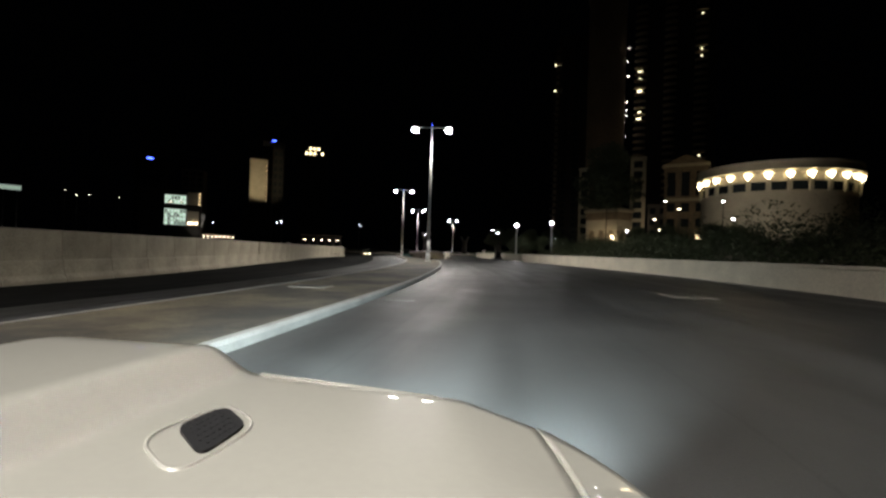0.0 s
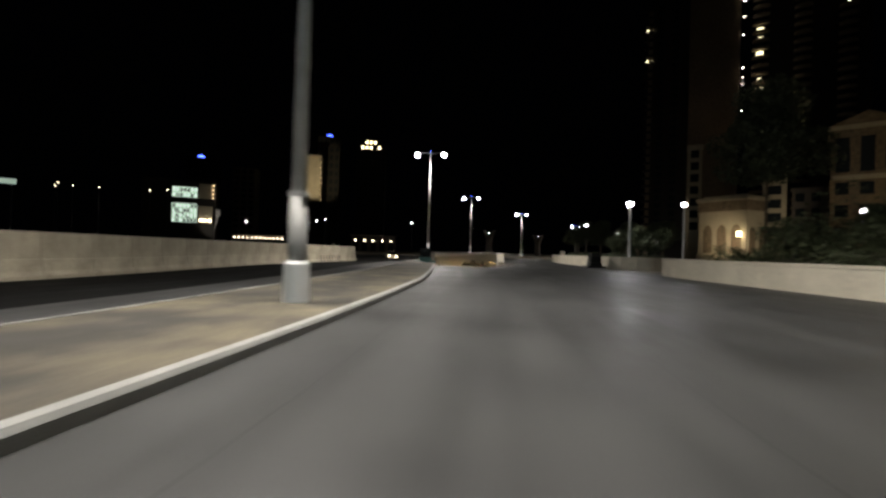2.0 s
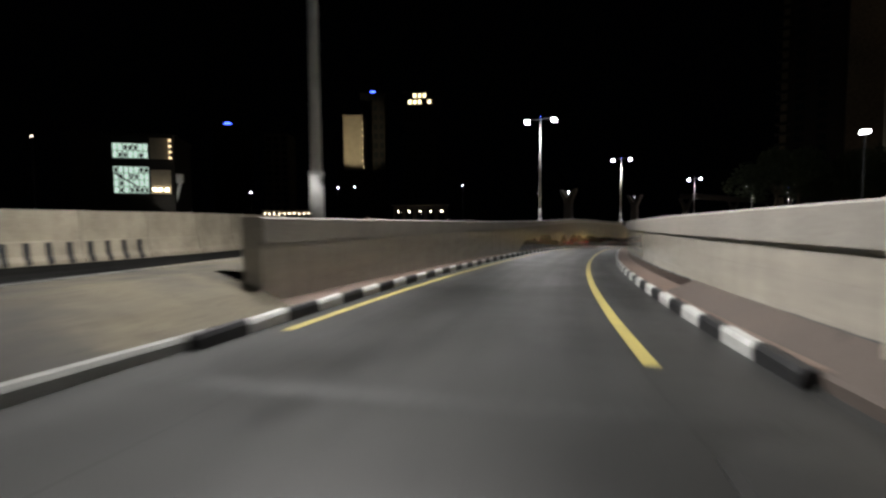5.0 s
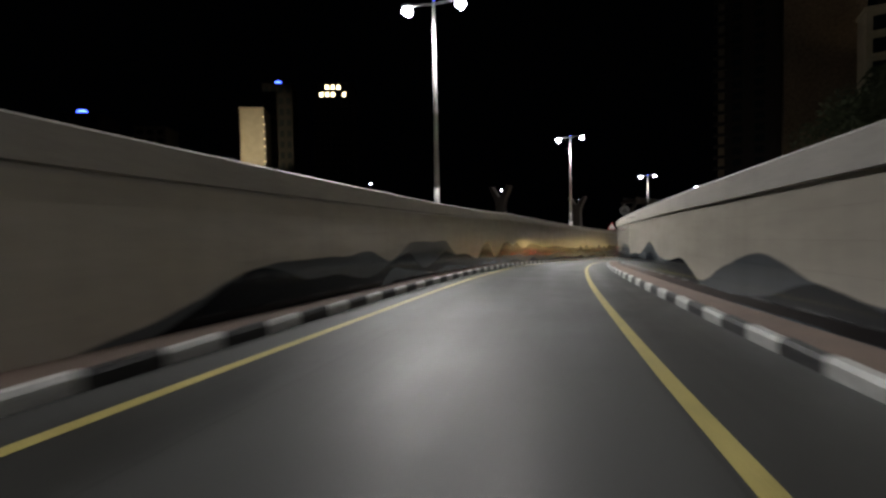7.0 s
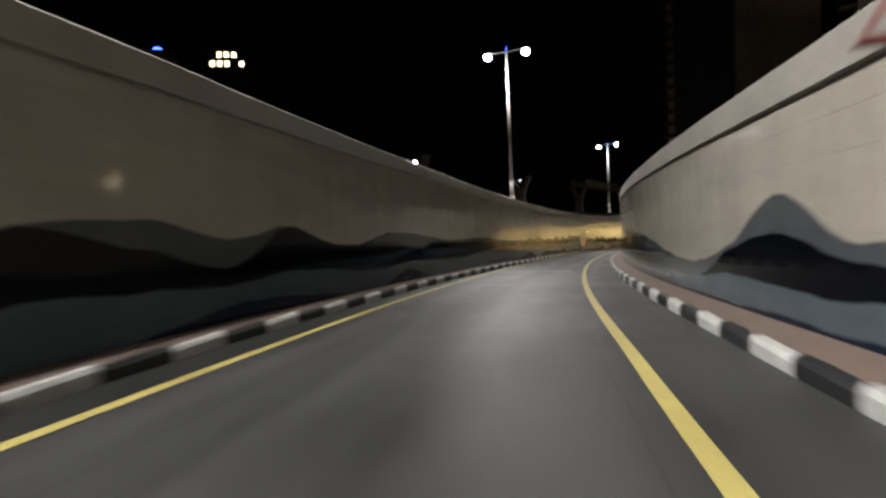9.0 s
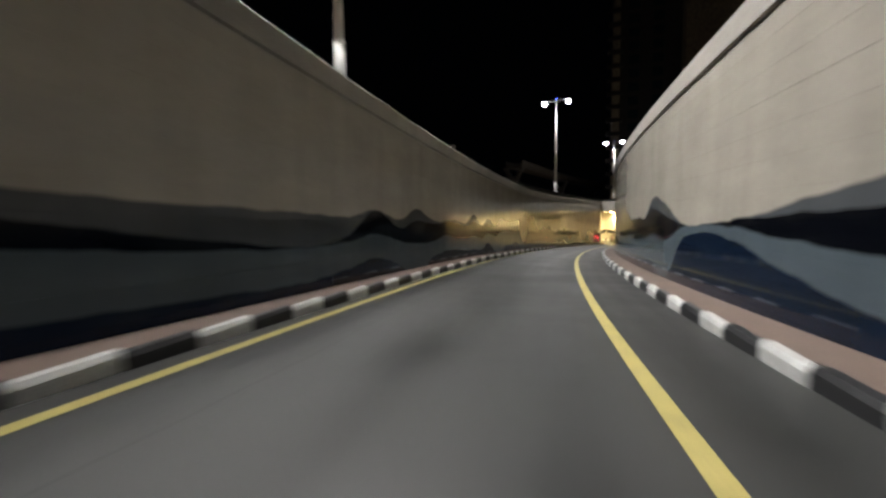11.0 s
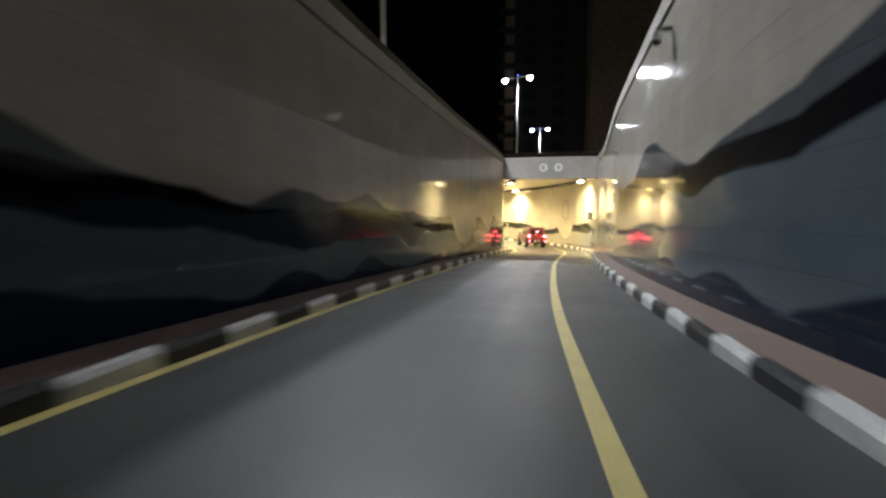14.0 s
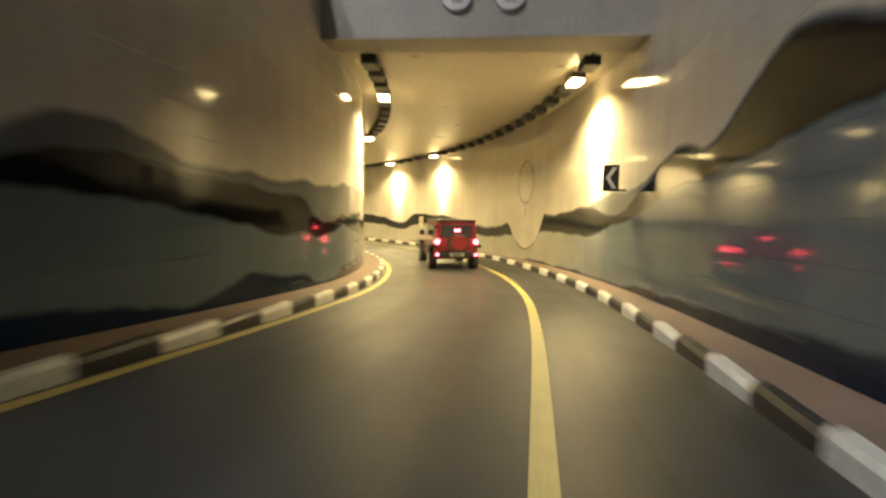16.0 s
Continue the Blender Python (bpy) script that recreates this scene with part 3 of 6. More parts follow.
CONTOURS_RIGHT["dark_top"] = [0.21, 0.18, 0.17, 0.19, 0.28, 0.16, 0.12, 0.15, 0.32, 0.29, 0.24, 0.35, 0.24, 0.31, 0.31, 0.24, 0.25, 0.32, 0.28, 0.21, 0.28, 0.26, 0.28, 0.36, 0.3, 0.15, 0.13, 0.17, 0.22, 0.26, 0.3, 0.32, 0.34, 0.35, 0.35, 0.34, 0.33, 0.32, 0.33, 0.33, 0.33, 0.32, 0.31, 0.31, 0.36, 0.41, 0.36, 0.37, 0.37, 0.37, 0.42, 0.31, 0.37, 0.4, 0.47, 0.53, 0.46, 0.49, 0.54, 0.54, 0.52, 0.47, 0.45, 0.46, 0.42, 0.39, 0.44, 0.45, 0.41, 0.42, 0.4, 0.43, 0.5, 0.48, 0.46, 0.44, 0.44, 0.46, 0.45, 0.43, 0.41, 0.39, 0.375, 0.4, 0.465, 0.36, 0.385, 0.31, 0.25, 0.29, 0.28, 0.27, 0.27, 0.25, 0.22, 0.19]
CONTOURS_RIGHT["hill_top"] = [0.23, 0.21, 0.2, 0.22, 0.28, 0.42, 0.32, 0.17, 0.32, 0.29, 0.33, 0.48, 0.37, 0.31, 0.31, 0.3, 0.45, 0.46, 0.42, 0.26, 0.35, 0.41, 0.33, 0.5, 0.32, 0.23, 0.23, 0.27, 0.32, 0.36, 0.39, 0.42, 0.43, 0.42, 0.41, 0.4, 0.39, 0.4, 0.4, 0.39, 0.36, 0.32, 0.31, 0.31, 0.42, 0.48, 0.37, 0.37, 0.37, 0.42, 0.5, 0.38, 0.37, 0.47, 0.47, 0.57, 0.59, 0.58, 0.56, 0.58, 0.6, 0.6, 0.57, 0.48, 0.42, 0.42, 0.53, 0.52, 0.46, 0.44, 0.4, 0.46, 0.54, 0.55, 0.46, 0.44, 0.44, 0.46, 0.45, 0.45, 0.43, 0.44, 0.42, 0.415, 0.475, 0.37, 0.395, 0.33, 0.33, 0.3, 0.28, 0.27, 0.27, 0.25, 0.22, 0.2]
# sand-coloured drops that hang down into the dark bands: station, half width, lowest share
DROPS = {-1: [(269.75, 1.75, 0.14), (301.0, 2.7, 0.10)], 1: [(271.4, 2.05, 0.23), (301.1, 2.3, 0.165), (324.4, 1.95, 0.08)]}


def contour(side, name, s):
    """Painted edge at station s, smooth between the table's rows and flowing on beyond them."""
    row = (CONTOURS_LEFT if side < 0 else CONTOURS_RIGHT)[name]
    f = (s - CONTOUR_START) / 1.6
    i = math.floor(f)
    k = f - i
    n = len(row)
    a, b, c, d = (row[q] if 0 <= q < n else (row[0] if q < 0 else row[n - 1 - (q - n) % 6]) for q in (i - 1, i, i + 1, i + 2))
    v = 0.5 * (2 * b + (c - a) * k + (2 * a - 5 * b + 4 * c - d) * k * k + (3 * b - a - 3 * c + d) * k**3)
    for ds, w, low in DROPS[side]:
        q = abs(s - ds) / w
        if q < 1.0:
            v = min(v, low + 0.30 * (1 - math.sqrt(1 - q * q)) + (0.25 * max(0, q - 0.93) / 0.07))
    return v


def face_wall(name, side, s0, s1, top_of, material, thick=0.35, base_dz=-0.3, step=0.25):
    """One retaining wall: glazed inner face with the mural, plain back. side: -1 left, 1 right."""
    n = max(2, int(math.ceil((s1 - s0) / step)) + 1)
    verts, share, metres, faces = [], [], [], []
    edges = {"navy_top": [], "dark_low": [], "dark_top": [], "hill_top": []}
    course, groove = 0.4, 0.0035
    rows = 2 + 4 * 18
    for i in range(n):
        s = s0 + (s1 - s0) * i / (n - 1)
        z0, z1 = zr(s) + base_dz, top_of(s)
        x0, y0, zs, hd = ref(s)
        cx, sx, half = math.cos(hd), math.sin(hd), HALF(s)
        full = WALL_TOP(s) - zs
        for name_, vals in edges.items():
            vals += [contour(side, name_, s)] * (rows + 2)
        heights = [(z1, 0.0)]
        for k in range(18):
            zj = z1 - course * (k + 0.72)
            heights += [(zj + groove, 0.0), (zj + groove * 0.6, 0.003), (zj - groove * 0.6, 0.003), (zj - groove, 0.0)]
        heights.append((z0, 0.0))
        for z, inset in reversed(heights):
            z = max(z, z0)
            lat = side * (half + inset)
            verts.append((x0 + lat * cx, y0 - lat * sx, z))
            share.append((s, (z - zs) / full))
            metres.append((s, z))
        for z in (z1, z0):
            verts.append(place(s, side * (HALF(s) + thick), absz=z))
            share.append((s, 2.0))
            metres.append((s, z))
    m = rows + 2
    for i in range(n - 1):
        for k in range(m):
            k2 = (k + 1) % m
            q = (i * m + k, (i + 1) * m + k, (i + 1) * m + k2, i * m + k2)
            faces.append(q if side < 0 else q[::-1])
    ends = tuple(range(m))
    faces.append(ends if side > 0 else ends[::-1])
    last = tuple((n - 1) * m + k for k in range(m))
    faces.append(last[::-1] if side > 0 else last)
    me = mesh_from(name, verts, faces, share, material)
    lay = me.uv_layers.new(name="Metres")
    flat = []
    for f in faces:
        for i in f:
            flat += list(metres[i])
    lay.data.foreach_set("uv", flat)
    for name_, vals in edges.items():
        me.attributes.new(name_, "FLOAT", "POINT").data.foreach_set("value", vals)
    return new(name, me)


CEIL_Z = -1.85
LIP = 0.52
for side, nm, mm, lab in ((-1, "wall_left", MURAL_L, "inner"), (1, "wall_right", MURAL_R, "outer")):
    top = TOP_L if side < 0 else TOP_R
    s_in = at_time(5.42) if side < 0 else S_HOLE
    w = face_wall(nm, side, s_in, S_PORTAL, lambda s: top(s) - LIP, mm)
    tagged(w, "glazed underpass wall painted with navy, slate and sand dunes", "wall", kind="structure")
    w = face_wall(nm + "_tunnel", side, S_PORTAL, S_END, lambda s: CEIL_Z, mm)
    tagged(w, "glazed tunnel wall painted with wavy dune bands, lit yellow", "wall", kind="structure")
    cp = sweep("coping" if side < 0 else "coping_right", s_in, S_PORTAL, 1.5, lambda s: [
        (side * (HALF(s) + 0.05), top(s) - LIP), (side * (HALF(s) + 0.05), top(s) - LIP + 0.07), (side * (HALF(s) - 0.05), top(s) - LIP + 0.075),
        (side * (HALF(s) - 0.05), top(s) - 0.03), (side * (HALF(s) - 0.02), top(s)), (side * (HALF(s) + 0.36), top(s)),
        (side * (HALF(s) + 0.36), top(s) - LIP)], COPING, closed=True)
    tagged(cp, "plain sand-coloured concrete parapet over a shadow groove", "parapet", kind="structure")
    # footway behind the kerb
    fw = sweep("footway" if side < 0 else "footway_right", s_in, S_END, 1.5, lambda s: [
        (side * (HALF(s) + 0.02), zr(s) + 0.17), (side * (HALF(s) - 0.62), zr(s) + 0.17), (side * (HALF(s) - 0.62), zr(s) - 0.1)], PAVING)
    tagged(fw, "narrow reddish paved verge along the wall", "footway", kind="structure")

# ceiling of the tunnel and the portal beam
cl = sweep("ceiling", S_PORTAL + 0.9, S_END, 1.5, lambda s: [(-HALF(s) - 0.3, CEIL_Z), (HALF(s) + 0.3, CEIL_Z), (HALF(s) + 0.3, CEIL_Z + 0.5), (-HALF(s) - 0.3, CEIL_Z + 0.5)], CEIL, closed=True)
tagged(cl, "smooth cream painted tunnel ceiling", "ceiling", kind="structure")
bm_ = sweep("portal_beam", S_PORTAL, S_PORTAL + 0.9, 0.9, lambda s: [(-HALF(s) - 0.36, -2.03), (HALF(s) + 0.36, -2.03), (HALF(s) + 0.36, -0.46), (HALF(s) + 0.3, -0.4), (-HALF(s) - 0.3, -0.4), (-HALF(s) - 0.36, -0.46)], COPING, closed=True)
tagged(bm_, "pale concrete portal beam over the tunnel mouth", "portal", kind="structure")
ew = sweep("wall_end", S_END - 0.3, S_END, 0.3, lambda s: [(-HALF(s), zr(s) - 0.2), (HALF(s), zr(s) - 0.2), (HALF(s), CEIL_Z), (-HALF(s), CEIL_Z)], CEIL, closed=True)
tagged(ew, "plain wall closing the far tunnel", "wall", kind="structure")

# yellow edge lines
for lat_of, s0, lab in ((lambda s: LEFT_LINE, at_time(5.35), "left"), (RIGHT_LINE, at_time(5.3), "right")):
    ln = sweep("edge_line", s0, S_END, 1.0, lambda s: [(lat_of(s) - 0.08, zr(s) + 0.005), (lat_of(s) + 0.08, zr(s) + 0.005)], YELLOW)
    tagged(ln, "solid yellow painted edge line on asphalt", "road marking", kind="structure")


# plain kerb of the median
def kerb_prof(s):
    a, z = MED_IN(s), zr(s)
    return [(a, z - 0.05), (a, z + 0.1), (a - 0.03, z + 0.145), (a - 0.15, z + 0.145), (a - 0.15, z - 0.05)]


kb = sweep("median_kerb", S_START, at_time(5.3), 1.0, kerb_prof, KERB, closed=True)
tagged(kb, "pale worn concrete kerb along the median", "kerb", kind="structure")
kb = sweep("median_kerb_far", S_START, at_time(9), 1.5, lambda s: [(-5.9, -0.03), (-5.9, 0.15), (-6.02, 0.14), (-6.04, -0.03)], KERB, closed=True)
tagged(kb, "dusty concrete kerb on the far edge of the median", "kerb", kind="structure")


# ---- street masts ----
def street_mast():
    e = thing("street_lamp", "tall slim steel mast with two white lamp heads", "street lamp", group="masts along the road")
    H = 13.3
    part("pole", cyl(cyl(bmesh.new(), (0, 0, 0), (0, 0, 2.05), 0.18, 0.17), (0, 0, 2.05), (0, 0, H + 0.35), 0.14, 0.075), POLE_GREY, e, smooth=True)
    part("collar", cyl(bmesh.new(), (0, 0, 2.0), (0, 0, 2.09), 0.2, 0.19, 20), POLE_GREY, e)
    part("sleeve", cyl(cyl(bmesh.new(), (0, 0, 0), (0, 0, 0.72), 0.245, 0.235, 24), (0, 0, 0.72), (0, 0, 0.78), 0.235, 0.19, 24), SIGN_WHITE, e, "white painted foot sleeve")
    part("beacon", cyl(bmesh.new(), (0, 0, H + 0.35), (0, 0, H + 0.5), 0.05, 0.03, 10), BLUE_GLOW, e, "small blue marker light")
    for sg in (-1, 1):
        part("arm", cyl(bmesh.new(), (0, 0, H + 0.1), (sg * 1.45, 0, H + 0.2), 0.05, 0.04, 10), STEEL, e)
        hd = part("lamp_head", boxbm(sg * 1.7 - 0.3, sg * 1.7 + 0.3, -0.2, 0.2, H + 0.06, H + 0.22, 0.06), STEEL, e)
        part("lens", cyl(cyl(bmesh.new(), (sg * 1.7, 0, H + 0.055), (sg * 1.7, 0, H - 0.12), 0.26, 0.34, 20), (sg * 1.7, 0, H - 0.12), (sg * 1.7, 0, H - 0.36), 0.34, 0.14, 20), LAMP_GLOW, hd, "glowing white lens")
    return e


MASTS = [(-4.2, -4.0, 0.14, -15), (5.4, 45.2, 0.14, -12), (5.75, 93.9, 0.14, -4), (13.5, 143.0, 0.6, -12), (32.0, 184.0, 0.6, -23), (62.3, 229.2, -0.03, -45),
         (91.9, 259.5, -0.03, -50), (118.4, 287.8, -0.03, -48), (150.0, 318.0, -0.03, -46)]
first = street_mast()
first.matrix_basis = pose(*MASTS[0][:3], 0, 0, MASTS[0][3])
for x, y, z, a in MASTS[1:]:
    copy_thing(first, pose(x, y, z, 0, 0, a))


def spot(name, eye, target, power, color, size=150, blend=0.7, radius=0.2):
    d = bpy.data.lights.new(name, "SPOT")
    d.energy, d.color, d.spot_size, d.spot_blend, d.shadow_soft_size = power, color, radians(size), blend, radius
    ob = new(name, d)
    ob.matrix_basis = look(eye, target)
    return ob


for k, (x, y, z, a) in enumerate(MASTS[:8]):
    for sg in (-1, 1):
        q = pose(x, y, z, 0, 0, a) @ Vector((sg * 1.7, 0, 12.85))
        spot("mast_light", q, (q.x, q.y + 0.01, 0), MAST_POWER * (0.65 if k == 5 else 1.0), (0.985, 0.965, 0.93), 162, 0.6, 0.5)


# ---- tunnel luminaires: boxes in a row under both ceiling edges, each third one lit ----
def luminaire():
    e = thing("tunnel_light", "dark box luminaire under the tunnel ceiling", "tunnel light", group="luminaires along the ceiling")
    part("housing", boxbm(-0.2, 0.2, -0.32, 0.32, -0.26, -0.02, 0.03), DARKSTEEL, e)
    part("bracket", boxbm(-0.04, 0.04, -0.38, 0.38, -0.03, 0.0), DARKSTEEL, e)
    return e


def lit_luminaire():
    e = thing("tunnel_light", "lit box luminaire glowing warm yellow", "tunnel light", group="luminaires along the ceiling")
    part("housing", boxbm(-0.2, 0.2, -0.32, 0.32, -0.2, -0.02, 0.03), DARKSTEEL, e)
    part("lens", boxbm(-0.17, 0.17, -0.28, 0.28, -0.27, -0.2, 0.02), TUNNEL_GLOW, e, "glowing yellow lens")
    return e


# which boxes of each row are lit
LIT_LEFT, LIT_RIGHT = (3, 11, 19, 27, 35, 43), (1, 15, 20, 29, 34, 43)
dark_l, lit_l = luminaire(), lit_luminaire()
k = 0
s = S_PORTAL + 1.8
placed = [False, False]
while s < S_END - 1:
    for side in (-1, 1):
        lit = k in (LIT_LEFT if side < 0 else LIT_RIGHT)
        src = lit_l if lit else dark_l
        m = place_pose(s, side * (HALF(s) - 0.75), absz=CEIL_Z)
        idx = 1 if lit else 0
        if placed[idx]:
            copy_thing(src, m)
        else:
            src.matrix_basis = m
            placed[idx] = True
        if lit:
            q = place(s, side * (HALF(s) - 0.75), absz=CEIL_Z - 0.36)
            t = place(s, side * (HALF(s) - 1.1), absz=CEIL_Z - 3.6)
            spot("tunnel_lamp", q, t, TUNNEL_POWER, (1.0, 0.76, 0.33), 150, 0.6, 0.15)
            if k < 40:
                t = place(s, side * HALF(s), absz=CEIL_Z - 1.6)
                spot("wall_washer", q, t, WASH_POWER, (1.0, 0.80, 0.38), 48, 0.4, 0.1)
    s += 1.15
    k += 1


# ---- off-road vehicle ahead ----
def offroader():
    e = thing("off_road_car", "boxy red off-road car with a black roof and lit brake lights", "car")
    # body runs along +y, rear face at y = 0
    bm = bmesh.new()
    prism(bm, [(-0.78, 0.42), (0.78, 0.42), (0.8, 0.55), (0.8, 1.1), (0.76, 1.14), (-0.76, 1.14), (-0.8, 1.1), (-0.8, 0.55)], 0.05, 3.9)
    body = part("body", bm, CAR_RED, e)
    bm = bmesh.new()
    prism(bm, [(-0.76, 1.1), (0.76, 1.1), (0.70, 1.74), (0.66, 1.78), (-0.66, 1.78), (-0.70, 1.74)], 0.06, 2.5)
    part("cabin", bm, CAR_RED, e)
    part("roof", boxbm(-0.72, 0.72, 0.02, 2.55, 1.765, 1.85, 0.03), PLASTIC_BLACK, e, "black hard top")
    part("rear_window", boxbm(-0.56, 0.56, 0.02, 0.07, 1.2, 1.66, 0.02), GLASS_DARK, e)
    for sg in (-1, 1):
        part("side_window", boxbm(sg * 0.745 - 0.02, sg * 0.745 + 0.02, 0.3, 2.3, 1.2, 1.62, 0.01), GLASS_DARK, e)
        part("fender", boxbm(sg * 0.86 - 0.12, sg * 0.86 + 0.12, 0.1, 1.25, 0.82, 0.94, 0.04), PLASTIC_BLACK, e)
        part("fender", boxbm(sg * 0.86 - 0.12, sg * 0.86 + 0.12, 2.9, 3.95, 0.82, 0.94, 0.04), PLASTIC_BLACK, e)
        tl = part("tail_light", boxbm(sg * 0.71 - 0.085, sg * 0.71 + 0.085, -0.06, 0.08, 0.95, 1.17, 0.02), PLASTIC_BLACK, e)
        part("lens", cyl(bmesh.new(), (sg * 0.71, -0.03, 1.06), (sg * 0.71, -0.085, 1.06), 0.095, 0.085, 16), RED_GLOW, tl, "glowing red brake lens")
        # the reflector is no lamp; light thrown back is put in as glow
        part("reflector", boxbm(sg * 0.72 - 0.05, sg * 0.72 + 0.05, -0.115, -0.09, 0.56, 0.63), RED_GLOW, e)
        for y in (0.68, 3.2):
            w = part("wheel", cyl(bmesh.new(), (sg * 0.66, y, 0.39), (sg * 0.93, y, 0.39), 0.39, 0.39, 28), RUBBER, e)
            part("rim", cyl(bmesh.new(), (sg * 0.92, y, 0.39), (sg * 0.945, y, 0.39), 0.24, 0.2, 20), CHROME, w)
        part("mirror", boxbm(sg * 0.95 - 0.1, sg * 0.95 + 0.1, 2.3, 2.42, 1.2, 1.4, 0.03), PLASTIC_BLACK, e)
    part("bumper", boxbm(-0.78, 0.78, -0.1, 0.1, 0.5, 0.7, 0.05), PLASTIC_BLACK, e)
    part("tailgate", boxbm(-0.6, 0.6, 0.0, 0.06, 0.72, 1.16, 0.02), CAR_RED, e)
    sp = part("spare_wheel", cyl(bmesh.new(), (0.05, 0.0, 1.02), (0.05, -0.2, 1.02), 0.36, 0.36, 28), RUBBER, e)
    part("cover", cyl(bmesh.new(), (0.05, -0.2, 1.02), (0.05, -0.225, 1.02), 0.3, 0.26, 24), CAR_RED, sp)
    bl = part("brake_light", boxbm(-0.14, 0.14, -0.08, 0.02, 1.43, 1.52, 0.01), PLASTIC_BLACK, e)
    part("lens", boxbm(-0.11, 0.11, -0.1, -0.08, 1.44, 1.51), RED_GLOW, bl, "glowing red high brake light")
    pl = part("number_plate", boxbm(-0.26, 0.26, -0.135, -0.1, 0.54, 0.66, 0.01), SIGN_WHITE, e, "lit white plate")
    part("plate_bar", boxbm(-0.18, 0.18, -0.14, -0.134, 0.575, 0.625), SIGN_BLACK, pl)
    part("exhaust", cyl(bmesh.new(), (0.4, -0.1, 0.42), (0.4, 0.5, 0.42), 0.04, 0.04, 10), CHROME, e)
    return e


jeep = offroader()
jeep.matrix_basis = pose(81.2, 241.4, zr(S16 + 16.6), 0, 0, -22)


# ---- portal emblems ----
def portal_disc(m):
    e = thing("portal_emblem", "round grey emblem disc on the portal beam", "emblem", m, group="discs on the portal")
    part("disc", cyl(bmesh.new(), (0, 0, 0), (0, -0.05, 0), 0.33, 0.33, 32), SIGN_WHITE, e)
    bm = bmesh.new()
    cyl(bm, (0, -0.05, 0), (0, -0.08, 0), 0.34, 0.33, 32, caps=False)
    cyl(bm, (0, -0.08, 0), (0, -0.05, 0), 0.29, 0.28, 32, caps=False)
    part("rim", bm, DARKSTEEL, e, "dark rim")
    part("mark", boxbm(-0.12, 0.12, -0.062, -0.05, -0.14, 0.14, 0.0), COPING, e)


for lat in (-0.52, 0.6):
    x, y, z = place(S_PORTAL, lat, absz=-1.2)
    h = ref(S_PORTAL)[3]
    portal_disc(pose(x - math.sin(h) * 0.0, y, z, 0, 0, -math.degrees(h)))


# ---- concrete barrier wall on the far side of the opposite road ----
def polyline(pts, step):
    pts = [Vector(q) for q in pts]
    out, carry = [], 0.0
    c = [np.array(q) for q in pts]
    dense = []
    for i in range(len(c) - 1):
        p0, p1, p2, p3 = c[max(i - 1, 0)], c[i], c[i + 1], c[min(i + 2, len(c) - 1)]
        for k in range(24):
            f = k / 24
            dense.append(0.5 * (2 * p1 + (p2 - p0) * f + (2 * p0 - 5 * p1 + 4 * p2 - p3) * f * f + (3 * p1 - p0 - 3 * p2 + p3) * f**3))
    dense.append(c[-1])
    dense = np.array(dense)
    run = np.r_[0, np.cumsum(np.hypot(*np.diff(dense, axis=0).T))]
    n = int(run[-1] / step)
    ss = [step * i for i in range(n + 1)]
    return [(float(np.interp(s, run, dense[:, 0])), float(np.interp(s, run, dense[:, 1]))) for s in ss]


LEFT_WALL = polyline([(-27, -30), (-20.5, -4), (-15.6, 12), (-13.4, 24), (-12.2, 38), (-11.8, 51), (-11.2, 62), (-11.3, 75), (-11.0, 85), (-9.3, 95.5), (-7.9, 101), (-7.0, 108), (-8.5, 117), (-14, 128), (-24, 139)], 3.0)


def barrier_unit(kind):
    """A 3 m length: splayed concrete plinth with a thinner upper panel. Runs along +y; the face looks to +x."""
    e = thing("barrier_unit", "stained sand-coloured concrete barrier with an upper panel", "barrier", group="barrier wall units")
    L = 2.97
    bm = bmesh.new()
    prism(bm, [(-0.35, 0), (0.35, 0), (0.35, 0.16), (0.2, 0.38), (0.15, 0.93), (0.12, 1.0), (-0.35, 1.0)], 0.0, L)
    part("plinth", bm, BARRIER, e)
    up = part("upper_panel", boxbm(-0.16, 0.07, 0.55 if kind == "gap" else 0.0, L, 1.005, 2.28, 0.015), BARRIER, e)
    if kind == "ribbed":
        for i in range(14):
            z = 1.12 + i * 0.077
            part("rib", boxbm(0.068, 0.088, 0.06, L - 0.06, z, z + 0.035), BARRIER, up)
    if kind == "striped":
        for i in range(4):
            y = 0.15 + i * 0.74
            bm = bmesh.new()
            vs = [bm.verts.new(q) for q in ((0.354, y, 0.02), (0.354, y + 0.24, 0.02), (0.354, y + 0.24, 0.16), (0.354, y, 0.16), (0.204, y, 0.382), (0.204, y + 0.24, 0.382), (0.154, y, 0.92), (0.154, y + 0.24, 0.92))]
            for f in ((0, 1, 2, 3), (3, 2, 5, 4), (4, 5, 7, 6)):
                bm.faces.new([vs[i] for i in f])
            part("stripe", bm, KERB_BLACK, e, "black painted stripe")
    return e


UNITS = {}
for i in range(len(LEFT_WALL) - 1):
    (x0, y0), (x1, y1) = LEFT_WALL[i], LEFT_WALL[i + 1]
    kind = "striped" if 95 < y0 < 100.5 else ("gap" if 48.5 < y0 < 51.5 else ("ribbed" if (20 < y0 < 23 or 30 < y0 < 45 or 75 < y0 < 90) else "plain"))
    a = -math.degrees(math.atan2(x1 - x0, y1 - y0))
    m = pose(x0, y0, -0.72, 0, 0, a)
    if kind in UNITS:
        copy_thing(UNITS[kind], m)
    else:
        UNITS[kind] = barrier_unit(kind)
        UNITS[kind].matrix_basis = m


